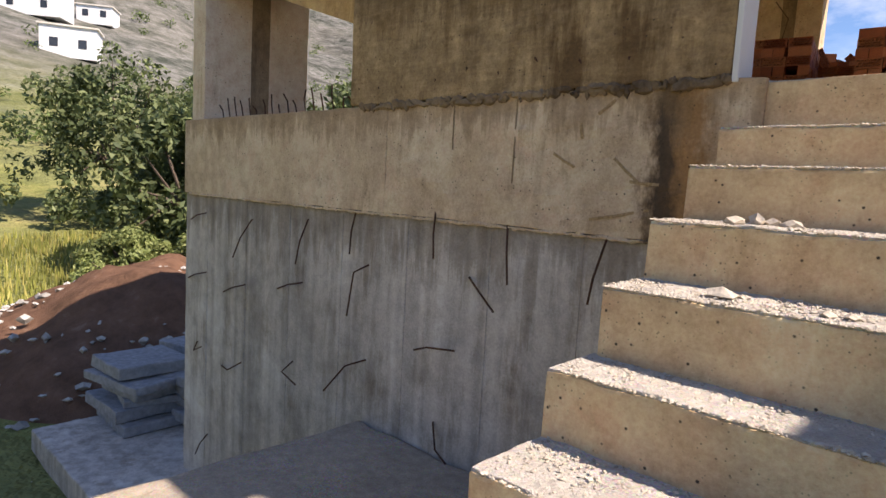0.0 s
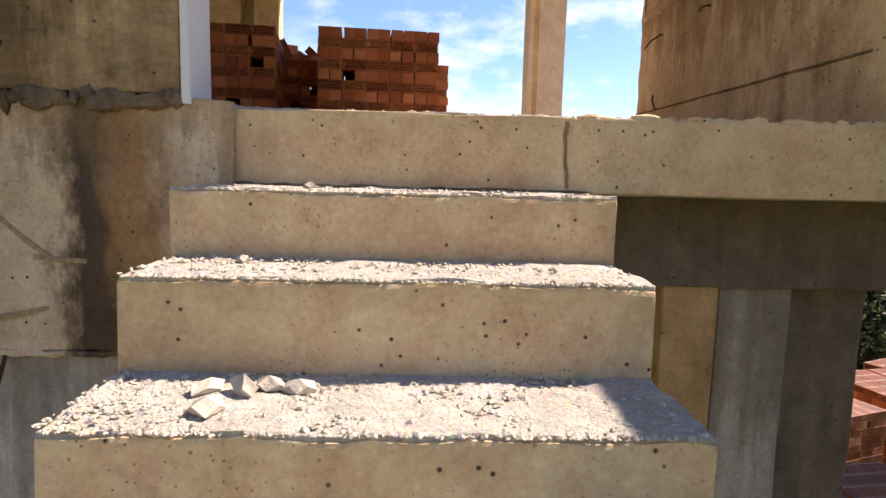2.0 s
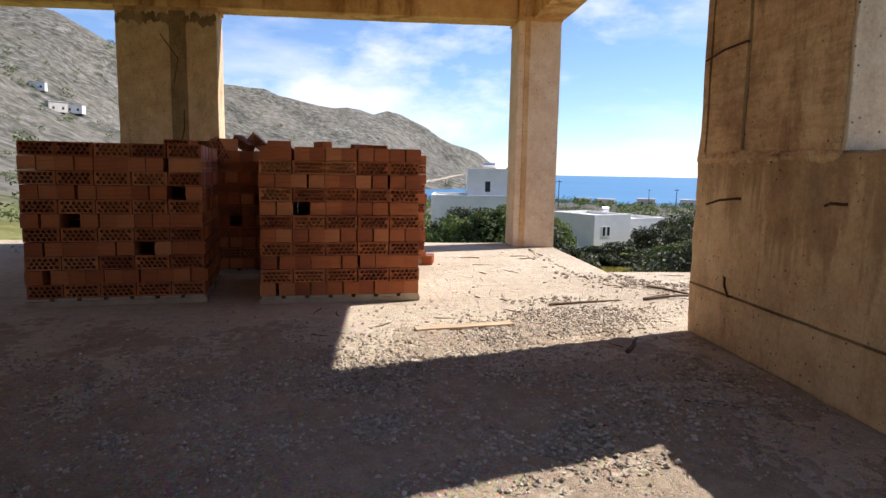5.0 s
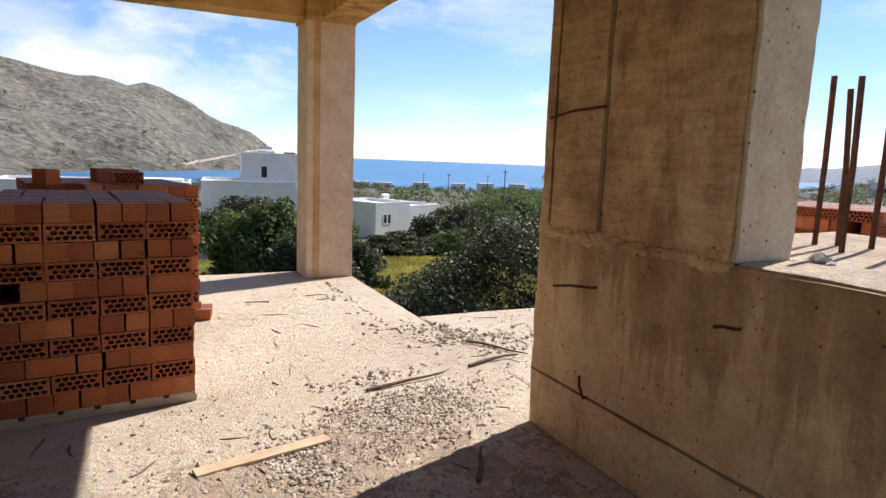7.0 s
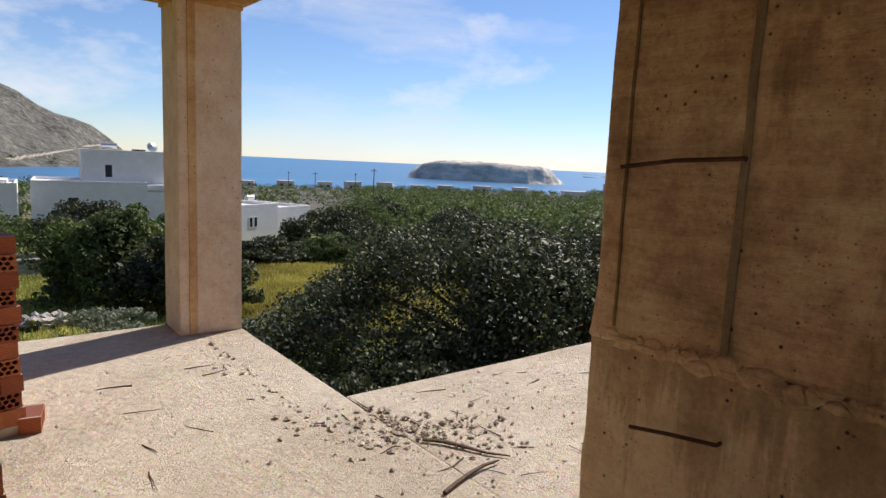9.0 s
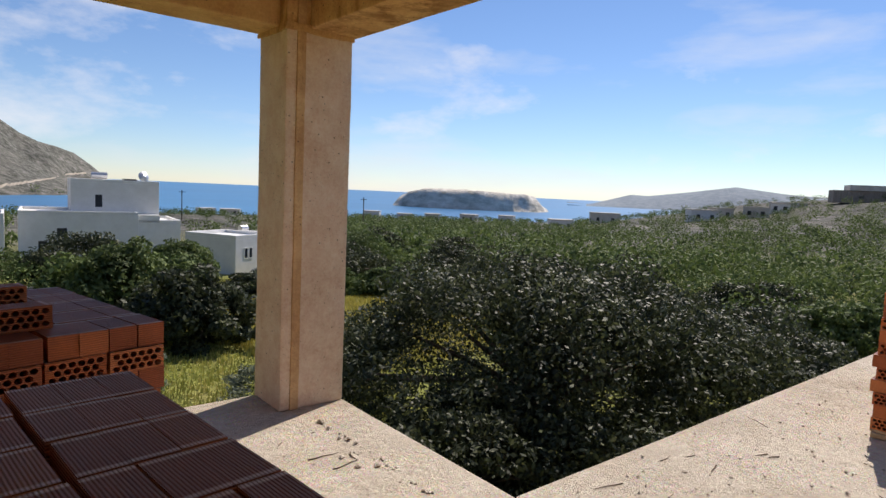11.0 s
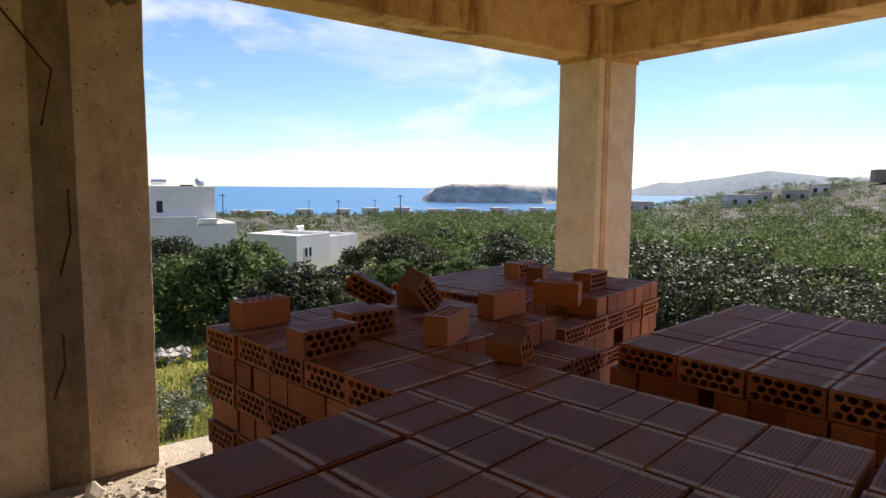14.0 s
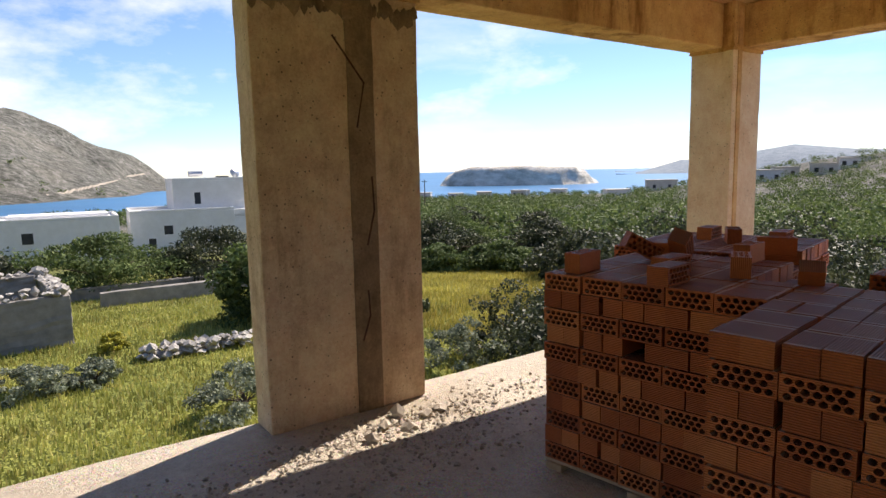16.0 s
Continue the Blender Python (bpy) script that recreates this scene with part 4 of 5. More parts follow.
def brick_stack(x, y, z, yaw, courses, seed, label, missing=(), full=1, first=0, group="brick pallets on the deck"):
    """A pallet of hollow bricks laid in turned courses; only bricks that can be seen are laid."""
    rng = random.Random(seed)
    ob = empty("brick_stack", pose(x, y, z, 0, 0, yaw), label, "bricks", group)
    W = 0.98
    pallet(ob, W, W)
    for k in range(courses):
        along_y = (k + first) % 2 == 1
        top = k >= courses - full
        zc = 0.052 + BH / 2 + k * 0.083
        shift = rng.uniform(-0.006, 0.006)
        skew = rng.uniform(-0.3, 0.3)
        slots = [rng.choice((1, 2, 3, 6, 7, 8)) for _ in range(2)]
        wide = rng.uniform(0.012, 0.02)
        for i in range(5):
            for j in range(10):
                edge = i in (0, 4) or j in (0, 9)
                if not (edge or top) or (k, i, j) in missing:
                    continue
                if not top and j not in (0, 9) and rng.random() < 0.025 and k > 2:
                    continue
                u, v = 0.098 + i * 0.196, 0.0475 + j * 0.0955 + (j >= slots[0]) * wide * (1 + (slots[0] == slots[1])) + (j >= slots[1]) * (0.025 - wide)
                gap = rng.uniform(-0.0025, 0.0025)
                push = rng.uniform(-0.006, 0.006)
                outward = 0 if j == 0 else (180 if j == 9 else 0)
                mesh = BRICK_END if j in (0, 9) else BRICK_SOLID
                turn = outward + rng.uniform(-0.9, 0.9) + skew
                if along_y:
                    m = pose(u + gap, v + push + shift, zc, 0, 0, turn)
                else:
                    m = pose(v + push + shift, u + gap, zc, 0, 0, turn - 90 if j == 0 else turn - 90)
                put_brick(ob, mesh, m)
    return ob


K_STACK = brick_stack(-0.906, 6.405, 0.0, 6.1, 11, 1, "pallet of orange hollow bricks in the sun", {(6, 0, 2)})
F_STACK = brick_stack(-2.22, 6.32, 0.0, 9.0, 11, 2, "pallet of orange hollow bricks in shade", {(5, 0, 2), (4, 0, 6), (7, 0, 8)}, 1, 1)
M_MISS = {(10, 0, j) for j in range(4, 10)} | {(6, 0, 7), (6, 0, 3), (4, 0, 5)}
M_STACK = brick_stack(-1.835, 7.385, 0.0, 9.5, 11, 3, "half-opened pallet of hollow bricks with loose ones on top", M_MISS, 2, 0)
N_STACK = brick_stack(-0.755, 7.835, 0.0, 12.5, 11, 4, "pallet of hollow bricks beside the corner column", {(10, 0, 0), (10, 0, 1), (10, 0, 2)}, 2)
brick_stack(4.39, 5.94, 0.0, 5.0, 11, 5, "pallet of orange hollow bricks on the terrace", (), 1)
brick_stack(5.7, 4.9, 0.0, 2.0, 9, 6, "pallet of orange hollow bricks on the terrace", (), 1)
brick_stack(5.6, 6.1, 0.0, 8.0, 10, 16, "pallet of orange hollow bricks on the terrace", (), 1)
for i, (sx, sy, yaw, cn) in enumerate(((4.2, 7.3, 20, 10), (5.4, 7.9, 12, 11), (5.2, 6.2, 30, 9), (3.6, 5.7, 8, 7), (6.6, 8.6, 25, 11))):
    brick_stack(sx, sy, ground_z(sx + 0.5, sy + 0.5) - 0.02, yaw, cn, 30 + i, "pallet of red hollow bricks on the ground below", (), 2, 0, "brick pallets below the deck")

LAY, STAND = (0, 0), (90, 0)
TOP = 0.963
LOOSE = [
    (-1.84, 8.26, TOP, STAND, 12), (-1.82, 7.81, TOP, LAY, 8), (-1.60, 7.95, TOP, LAY, 6), (-1.40, 8.26, TOP, (0, 28), -35),
    (-1.24, 8.14, TOP, (20, 38), 28), (-1.43, 7.72, TOP, STAND, 30), (-1.40, 7.44, TOP - 0.083, (0, 62), 25), (-1.03, 7.90, TOP, STAND, 8),
    (-0.68, 7.94, TOP, STAND, -60), (-0.24, 8.13, TOP, LAY, 14), (-0.37, 8.36, TOP, STAND, 35), (-0.27, 8.58, TOP, LAY, 12), (-1.15, 8.30, TOP, LAY, 30),
    (0.235, 8.12, 0.0, LAY, 80),
]
for lx, ly, lz, (ax, ay), yaw in LOOSE:
    h = {(0, 0): BH / 2, (90, 0): BL / 2, (0, 90): BW / 2}.get((ax, ay), 0.075)
    ob = new("loose_brick", BRICK_BOTH)
    ob.matrix_world = pose(lx, ly, lz + h + 0.001) @ pose(0, 0, 0, 0, 0, yaw) @ pose(0, 0, 0, ax, ay, 0)
    tagged(ob, "loose hollow clay brick lying about" if lz < 0.5 else "loose hollow clay brick on a brick pallet", "brick", "loose bricks")

# ---------------------------------------------------------------- steel
TIES = [
    [(-6.28, -1.04), (-5.78, -0.94)],
    [(-4.99, -0.95), (-5.21, -1.33)],
    [(-4.07, -0.88), (-4.13, -1.26)],
    [(-3.43, -0.77), (-3.4, -1.09)],
    [(-2.58, -0.71), (-2.51, -1.02)],
    [(-1.97, -0.75), (-1.89, -1.1)],
    [(-1.3, -0.75), (-1.33, -0.98), (-1.34, -1.12)],
    [(-6.33, -1.69), (-5.76, -1.55)],
    [(-5.52, -1.72), (-4.96, -1.56)],
    [(-4.51, -1.53), (-4.02, -1.4)],
    [(-3.26, -1.16), (-3.34, -1.22), (-3.38, -1.56)],
    [(-2.25, -1.11), (-1.98, -1.28)],
    [(-6.09, -2.36), (-6.02, -2.43), (-5.8, -2.34)],
    [(-5.53, -2.49), (-5.27, -2.46), (-4.97, -2.31)],
    [(-4.24, -2.14), (-4.29, -2.23), (-4.04, -2.28)],
    [(-3.25, -1.89), (-3.4, -1.96), (-3.64, -2.22)],
    [(-2.72, -1.69), (-2.53, -1.62), (-2.26, -1.58)],
    [(-2.5, -2.15), (-2.4, -2.29), (-2.28, -2.34)],
    [(-5.82, -3.32), (-5.94, -3.56)],
]

for i, row in enumerate(TIES):
    bm = bmesh.new()
    pts = [Vector((px, 3.19 - 0.05 * min(j, 1) - 0.02 * j, pz)) for j, (px, pz) in enumerate(row)]
    pts = [Vector((pts[0].x, 3.21, pts[0].z))] + pts
    if len(pts) == 3:
        pts.insert(2, (pts[1] + pts[2]) / 2 + Vector((0.012, -0.025, 0.012)))
    tube(bm, pts, 0.007, 5)
    tagged(part("wire_tie", bm, M_REBAR), "bent rusty tie wire sticking out of the wall", "rebar", "wall ties")
for y0, z0, y1, z1 in ((5.66, 1.40, 5.33, 1.43), (5.56, 0.69, 5.32, 0.73), (5.35, 0.36, 5.33, 0.27), (4.73, 0.73, 4.66, 0.74)):
    bm = bmesh.new()
    tube(bm, [(1.49, y1, z1), (1.455, y1, z1), (1.44, (y0 + y1) / 2, (z0 + z1) / 2 + 0.006), (1.445, y0, z0)], 0.006, 5)
    tagged(part("wire_tie", bm, M_REBAR), "rusty tie wire on the stained wall", "rebar", "wall ties")
for bx, by, h, lean in ((2.17, 5.02, 0.64, 0.0), (2.13, 4.79, 0.63, 0.005), (2.25, 4.97, 0.66, 0.01), (2.32, 4.92, 0.61, -0.03), (2.36, 4.82, 0.74, 0.025), (2.46, 4.74, 0.8, 0.04)):
    bm = bmesh.new()
    tube(bm, [(bx, by, 0.9), (bx + lean * 0.45, by, 0.92 + h * 0.5), (bx + lean, by + 0.01, 0.92 + h)], 0.011, 7)
    tagged(part("starter_bar", bm, M_REBAR), "upright rusty reinforcing bar on the ledge", "rebar", "starter bars")
bm = bmesh.new()
for q in range(3):
    tube(bm, [(2.62 + math.cos(a) * (0.26 - 0.02 * q), 4.45 + math.sin(a) * (0.2 - 0.015 * q), 0.935 + 0.008 * q) for a in (radians(d) for d in range(0, 340, 20))], 0.006, 5)
tagged(part("wire_coil", bm, M_REBAR), "coil of rusty wire lying on the ledge", "wire")
for q in range(4):
    bm = bmesh.new()
    tube(bm, [(2.1 + 0.13 * q, 4.3 + 0.09 * q, 0.932), (2.45 + 0.1 * q, 4.42 + 0.12 * q, 0.94), (2.7, 4.3 + 0.1 * q, 0.935)], 0.005, 5)
    tagged(part("offcut_bar", bm, M_REBAR), "rusty bar offcut on the ledge", "rebar", "bar offcuts")
rr = random.Random(9)
for i in range(26):
    x = -5.6 + i * 0.13 if i < 18 else -3.2 + (i - 18) * 0.28
    bm = bmesh.new()
    h = rr.uniform(0.06, 0.2)
    tube(bm, [(x, 3.205, -0.02), (x + rr.uniform(-0.02, 0.02), 3.19, 0.02 + h * 0.6), (x + rr.uniform(-0.05, 0.05), 3.17, 0.02 + h)], 0.007, 5)
    tagged(part("bar_stub", bm, M_REBAR), "short rusty bar stub on the wall joint", "rebar", "bar stubs")
for i, (px, pz0, pz1) in enumerate(((-2.32, 2.2, 1.7), (-2.28, 1.42, 1.02), (-2.33, 0.75, 0.45))):
    bm = bmesh.new()
    tube(bm, [(px - 0.18 * (i == 0), 9.49, pz0), (px, 9.475, (pz0 + pz1) / 2), (px - 0.05, 9.48, pz1)], 0.006, 5)
    tagged(part("wire_tie", bm, M_REBAR), "bent rusty wire on the broad column", "rebar", "wall ties")

# ---------------------------------------------------------------- wall details
rng_w = random.Random(12)


def ragged_strip(name, axis, a0, a1, at, z, depth, height, material, label, drift=0.0):
    """A lumpy line of squeezed-out concrete along a pour joint."""
    bm = bmesh.new()
    n = max(8, int(abs(a1 - a0) / 0.022))
    for i in range(n):
        a = a0 + (a1 - a0) * (i + rng_w.uniform(0.2, 0.8)) / n
        zz = z + drift * (i / n) + rng_w.uniform(-0.4, 0.4) * height
        s = Vector((rng_w.uniform(0.012, 0.06), rng_w.uniform(0.3, 1.0) * depth, rng_w.uniform(0.25, 0.9) * height))
        c = Vector((a, at, zz)) if axis == "x" else Vector((at, a, zz))
        if axis == "y":
            s = Vector((s.y, s.x, s.z))
        res = bmesh.ops.create_icosphere(bm, subdivisions=1, radius=1.0)
        for q in res["verts"]:
            q.co = c + Vector((q.co.x * s.x, q.co.y * s.y, q.co.z * s.z)) * (1 + 0.35 * noise.noise(q.co * 2 + c * 9))
    return tagged(part(name, bm, material), label, "joint", kind=STRUCT)


ragged_strip("trim_joint_east", "y", 4.73, 5.74, 1.476, 0.918, 0.022, 0.036, M_WALL, "ragged pour joint on the wall")
ragged_strip("trim_joint_south", "x", -3.4, -0.75, 3.176, 0.01, 0.03, 0.045, M_STAIN, "ragged dark pour joint on the wall")
ragged_strip("trim_joint_band", "x", -6.3, -0.8, 3.182, -0.765, 0.012, 0.016, M_BAND, "ragged pour joint under the band")
ragged_strip("trim_chips_landing", "x", 0.42, 1.95, 3.226, -0.004, 0.014, 0.02, M_STEP, "chipped crumbly edge of the landing slab")
ragged_strip("trim_chips_head", "x", -0.68, 0.4, 3.24, -0.004, 0.012, 0.011, M_TREAD, "crumbly edge of the stair head")
ragged_strip("trim_joint_landing", "x", -0.66, 0.47, 3.212, -0.23, 0.012, 0.008, M_STAIN, "dark ragged joint under the stair head")
ragged_strip("trim_joint_cap", "x", -2.94, -1.94, 9.508, 2.36, 0.012, 0.07, M_STAIN, "crumbled joint at the column head")
tagged(block("trim_crack", 0.410, 0.420, 3.207, 3.217, -0.22, -0.01, M_STAIN, 0.003, 10, 0.012), "jagged crack in the landing edge", "trim", kind=STRUCT)
tagged(block("trim_skim", 1.482, 1.732, 4.704, 4.724, 0.93, 2.46, M_PATCH, 0.006, 30, 0.005), "pale cement skim on the reveal", "trim", kind=STRUCT)
tagged(block("trim_groove_east", 1.468, 1.478, 5.325, 5.345, 0.95, 2.46, M_STAIN, 0.002, 10, 0.003), "dark formwork seam on the wall", "trim", kind=STRUCT)
tagged(block("trim_line_east", 1.469, 1.478, 3.4, 5.73, 0.262, 0.272, M_STAIN, 0.002, 14, 0.003), "formwork line along the wall", "trim", kind=STRUCT)
for gx, z0, z1 in ((-1.95, -0.5, 0.0), (-2.45, -0.3, 0.0)):
    tagged(block("trim_seam", gx - 0.005, gx + 0.005, 3.176, 3.182, z0, z1, M_STAIN, 0.002, 8, 0.004), "dark formwork seam on the band", "trim", kind=STRUCT)
for mx, mz, ln_, tilt in ((-1.60, -0.36, 0.16, 28), (-1.22, -0.41, 0.2, 40), (-1.12, -0.47, 0.16, 4), (-1.25, -0.64, 0.34, -12), (-1.5, -0.2, 0.09, 82), (-1.36, -0.08, 0.12, -35)):
    bm = bmesh.new()
    add_box(bm, -ln_ / 2, ln_ / 2, 0.0, 0.004, -0.008, 0.008, 0.001, 8, 0.004)
    ob = part("trim_scrape", bm, M_DAMP)
    ob.matrix_world = pose(mx, 3.1765, mz, 0, tilt, 0)
    tagged(ob, "brown scrape across the concrete band", "trim", kind=STRUCT)
for gy, z0, z1, w in ((5.66, 0.95, 2.4, 0.004),):
    tagged(block("trim_seam_east", 1.4685, 1.478, gy - w, gy + w, z0, z1, M_DAMP, 0.001, 10, 0.004), "brown formwork seam on the wall", "trim", kind=STRUCT)
for gx in (-5.9, -5.1, -4.35, -3.6, -2.85, -2.1, -1.45):
    tagged(block("trim_board_seam", gx - 0.006, gx + 0.006, 3.196, 3.202, -3.8, -0.79, M_GREY, 0.001, 10, 0.002), "formwork board seam on the wall", "trim", kind=STRUCT)


# ---------------------------------------------------------------- rubble, gravel, twigs
def stones(name, seed, spots, material, label, category, parent=None):
    """Broken stones: jittered octahedra with flattened shapes, as one object. spots: x, y, z, size."""
    rng = np.random.default_rng(seed)
    base = np.array([(1, 0, 0), (-1, 0, 0), (0, 1, 0), (0, -1, 0), (0, 0, 1), (0, 0, -1), (0.6, 0.6, 0.5), (-0.6, 0.5, 0.55), (0.5, -0.6, 0.5), (-0.55, -0.6, 0.5)], float)
    tri = [(4, 6, 0), (4, 8, 0), (0, 6, 2), (4, 2, 6), (4, 2, 7), (4, 7, 1), (1, 7, 2), (4, 1, 9), (4, 9, 3), (4, 3, 8), (0, 8, 3), (1, 9, 3), (5, 0, 2), (5, 2, 1), (5, 1, 3), (5, 3, 0)]
    verts, faces = [], []
    for x, y, z, s in spots:
        a = rng.uniform(0, 6.28)
        k = rng.uniform(0.6, 1.4, 3) * s * np.array((1, 1, 0.7))
        v = base * k * rng.uniform(0.75, 1.25, (10, 1))
        v = v @ np.array([[math.cos(a), -math.sin(a), 0], [math.sin(a), math.cos(a), 0], [0, 0, 1]])
        o = len(verts)
        verts += [tuple(q) for q in v + (x, y, z + 0.35 * s)]
        faces += [tuple(i + o for i in f) for f in tri]
    ob = raw(name, verts, faces, material)
    return tagged(ob, label, category, kind="stuff")


ob = stones("concrete_lump", 41, [(0, 0, 0, 0.035), (0.04, 0.02, 0, 0.028), (-0.01, -0.04, 0, 0.02)], M_STONE, "", "")
ob.location = (1.78, 4.64, 0.928)
ob["kind"] = ""
tagged(ob, "broken concrete lump on the sill by the wall end", "rubble", "sill lumps")

rg = np.random.default_rng(4)
spots = []


def heap(cx, cy, rx, ry, n, big, turn=0.0):
    for _ in range(n):
        u, w = rg.normal(size=2) * 0.5
        a = radians(turn)
        x, y = cx + u * rx * math.cos(a) - w * ry * math.sin(a), cy + u * rx * math.sin(a) + w * ry * math.cos(a)
        if -0.68 < x < 1.44 and 3.26 < y < 9.7 or (x > 1.44 and 5.76 < y < 7.6) or (x <= -0.68 and 3.4 < y < 9.7):
            spots.append((x, y, 0.004 if y < 5.3 else 0.0, big * rg.uniform(0.35, 1.0) ** 1.6))


def dirt_shade_sheet():
    """Thin uneven layer of grit and earth trodden over the deck by the stair head; its brown also carries the shade
    there.
    """
    n, m, verts, faces = 220, 150, [], []
    for j in range(m):
        for i in range(n):
            x, y = -2.7 + 4.16 * i / (n - 1), 3.37 + 2.8 * j / (m - 1)
            d = math.hypot((x + 0.45) / 2.3, (y - 4.4) / 1.2)
            h = 0.013 * (1.0 - d) + 0.014 * noise.fractal((x * 2.2, y * 2.2, 4.0), 0.8, 2.0, 6) + 0.009 * noise.noise((x * 28, y * 28, 1.0))
            verts.append((x, y, max(-0.02, min(0.014, h))))
    for j in range(m - 1):
        for i in range(n - 1):
            a = j * n + i
            faces.append((a, a + 1, a + n + 1, a + n))
    return raw("floor_dirt_shade", verts, faces, M_DIRT_SHADE, True)


tagged(dirt_shade_sheet(), "thin layer of brown grit and earth on the deck, darkened for shade", "dirt", kind="stuff")
heap(0.3, 4.7, 1.5, 0.5, 5000, 0.0115, 8)
heap(0.3, 4.3, 1.8, 1.2, 6000, 0.008)
heap(-1.4, 4.7, 1.8, 1.3, 4000, 0.009)
heap(0.62, 5.75, 1.0, 0.36, 2500, 0.009, 28)
heap(-0.4, 4.5, 0.9, 0.7, 3600, 0.011)
heap(-0.3, 5.2, 1.2, 0.5, 2200, 0.011)
heap(0.62, 5.75, 0.9, 0.3, 1500, 0.0125, 28)
heap(1.05, 6.1, 0.4, 0.22, 500, 0.013)
heap(1.78, 7.1, 0.55, 0.3, 300, 0.02, -35)
heap(1.55, 8.5, 0.25, 1.2, 260, 0.02)
heap(0.95, 6.5, 0.35, 0.12, 120, 0.015, 12)
heap(0.1, 3.5, 1.1, 0.25, 1500, 0.008)
heap(-2.35, 9.2, 1.1, 0.2, 800, 0.016, 4)
heap(-2.6, 8.9, 1.3, 0.4, 900, 0.014)
heap(0.2, 6.2, 1.8, 1.8, 500, 0.009)
heap(0.8, 7.6, 1.6, 2.2, 420, 0.008)
heap(3.2, 6.7, 2.6, 1.2, 420, 0.012)
stones("floor_gravel", 5, spots, M_GRAVEL, "loose grey gravel and mortar crumbs on the deck", "gravel")
spots = []
for k in range(1, 7):
    y, z = STEP_EDGE[k]
    for _ in range(1500 if k in (3, 4) else 700):
        x = -0.66 + 1.12 * rg.uniform() ** 1.25
        yy = y + 0.012 + (STEP_EDGE[k - 1][0] - y) * rg.uniform() ** (0.8 if k in (3, 4) else 0.6)
        spots.append((x, yy, z, 0.0075 * rg.uniform(0.4, 1.0) ** 1.5))
    for _ in range(420):
        spots.append((rg.uniform(-0.645, 0.468), y + rg.uniform(-0.003, 0.018), z - 0.003, 0.0085 * rg.uniform(0.3, 1.0) ** 1.6))
stones("step_rubble", 6, spots, M_RUBBLE, "crumbled concrete grit on the steps", "rubble")
for px, py, k, s in ((-0.43, 2.47, 3, 0.036), (-0.36, 2.45, 3, 0.04), (-0.32, 2.48, 3, 0.03), (-0.40, 2.36, 3, 0.034), (-0.26, 2.47, 3, 0.028), (-0.46, 2.79, 2, 0.026), (-0.18, 2.72, 2, 0.018), (-0.35, 3.08, 1, 0.022), (-0.18, 3.1, 1, 0.017), (-0.33, 2.1, 4, 0.038), (-0.28, 2.14, 4, 0.022), (0.17, 2.15, 4, 0.028), (0.0, 2.08, 4, 0.022), (-0.05, 2.05, 4, 0.025), (0.4, 1.9, 5, 0.022)):
    ob = stones("rubble_lump", int(px * 1000) % 97 + k, [(0, 0, 0, s)], M_RUBBLE, "", "")
    ob.location = (px, py, STEP_EDGE[k][1] - 0.002)
    ob["kind"] = ""
    tagged(ob, "broken lump of pale concrete on a step", "rubble", "step lumps")
for px, py, s in ((-2.26, 9.32, 0.07), (-2.12, 9.22, 0.06), (-2.4, 9.22, 0.05), (-2.55, 9.1, 0.05), (-2.0, 9.25, 0.05), (-2.3, 9.12, 0.04)):
    ob = stones("rubble_lump", int(px * 1000) % 89, [(0, 0, 0, s)], M_RUBBLE, "", "")
    ob.location = (px, py, -0.002)
    tagged(ob, "broken lump of concrete at the column foot", "rubble", "column lumps")

rt = random.Random(21)


def twig(x, y, length, yaw, r, name="twig", label="dry dark twig on the dusty deck"):
    bm = bmesh.new()
    n = 5
    pts, p, a = [], Vector((x, y, r)), radians(yaw)
    for i in range(n):
        pts.append(p.copy())
        a += rt.uniform(-0.28, 0.28)
        p = p + Vector((math.cos(a), math.sin(a), rt.uniform(-0.03, 0.05))) * (length / (n - 1))
        p.z = max(p.z, r)
    tube(bm, pts, [r, r, r * 0.9, r * 0.7, r * 0.4], 5)
    tagged(part(name, bm, M_TWIG), label, "twig", "deck twigs")


twig(0.88, 6.34, 0.5, 20, 0.01)
twig(0.98, 5.32, 0.28, 70, 0.012)
twig(1.78, 6.95, 0.45, -60, 0.01)
twig(1.56, 6.49, 0.4, 30, 0.012)
for i in range(105):
    if i < 70:
        x, y = rt.uniform(-0.6, 1.4), rt.uniform(3.6, 9.0)
    else:
        x, y = rt.uniform(1.2, 4.0), rt.uniform(5.9, 7.5)
    if (-1.0 < x < 0.4 and 6.3 < y < 9.3):
        continue
    twig(x, y, rt.uniform(0.05, 0.2), rt.uniform(0, 360), rt.uniform(0.002, 0.0045))


def plank(x, y, yaw, length, width, thick, label):
    bm = bmesh.new()
    add_box(bm, -length / 2, length / 2, -width / 2, width / 2, 0.001, thick, 0.003, 6, 0.002)
    ob = part("plank", bm, M_WOOD)
    ob.matrix_world = pose(x, y, 0.002, 0, 0, yaw)
    tagged(ob, label, "plank", "planks on the deck")


plank(0.28, 5.82, 12, 0.55, 0.065, 0.014, "weathered timber plank lying in gravel")


# ---------------------------------------------------------------- houses and far buildings
def from_deck(az, dist):
    return -1.9 + dist * math.sin(radians(az)), 6.1 + dist * math.cos(radians(az))


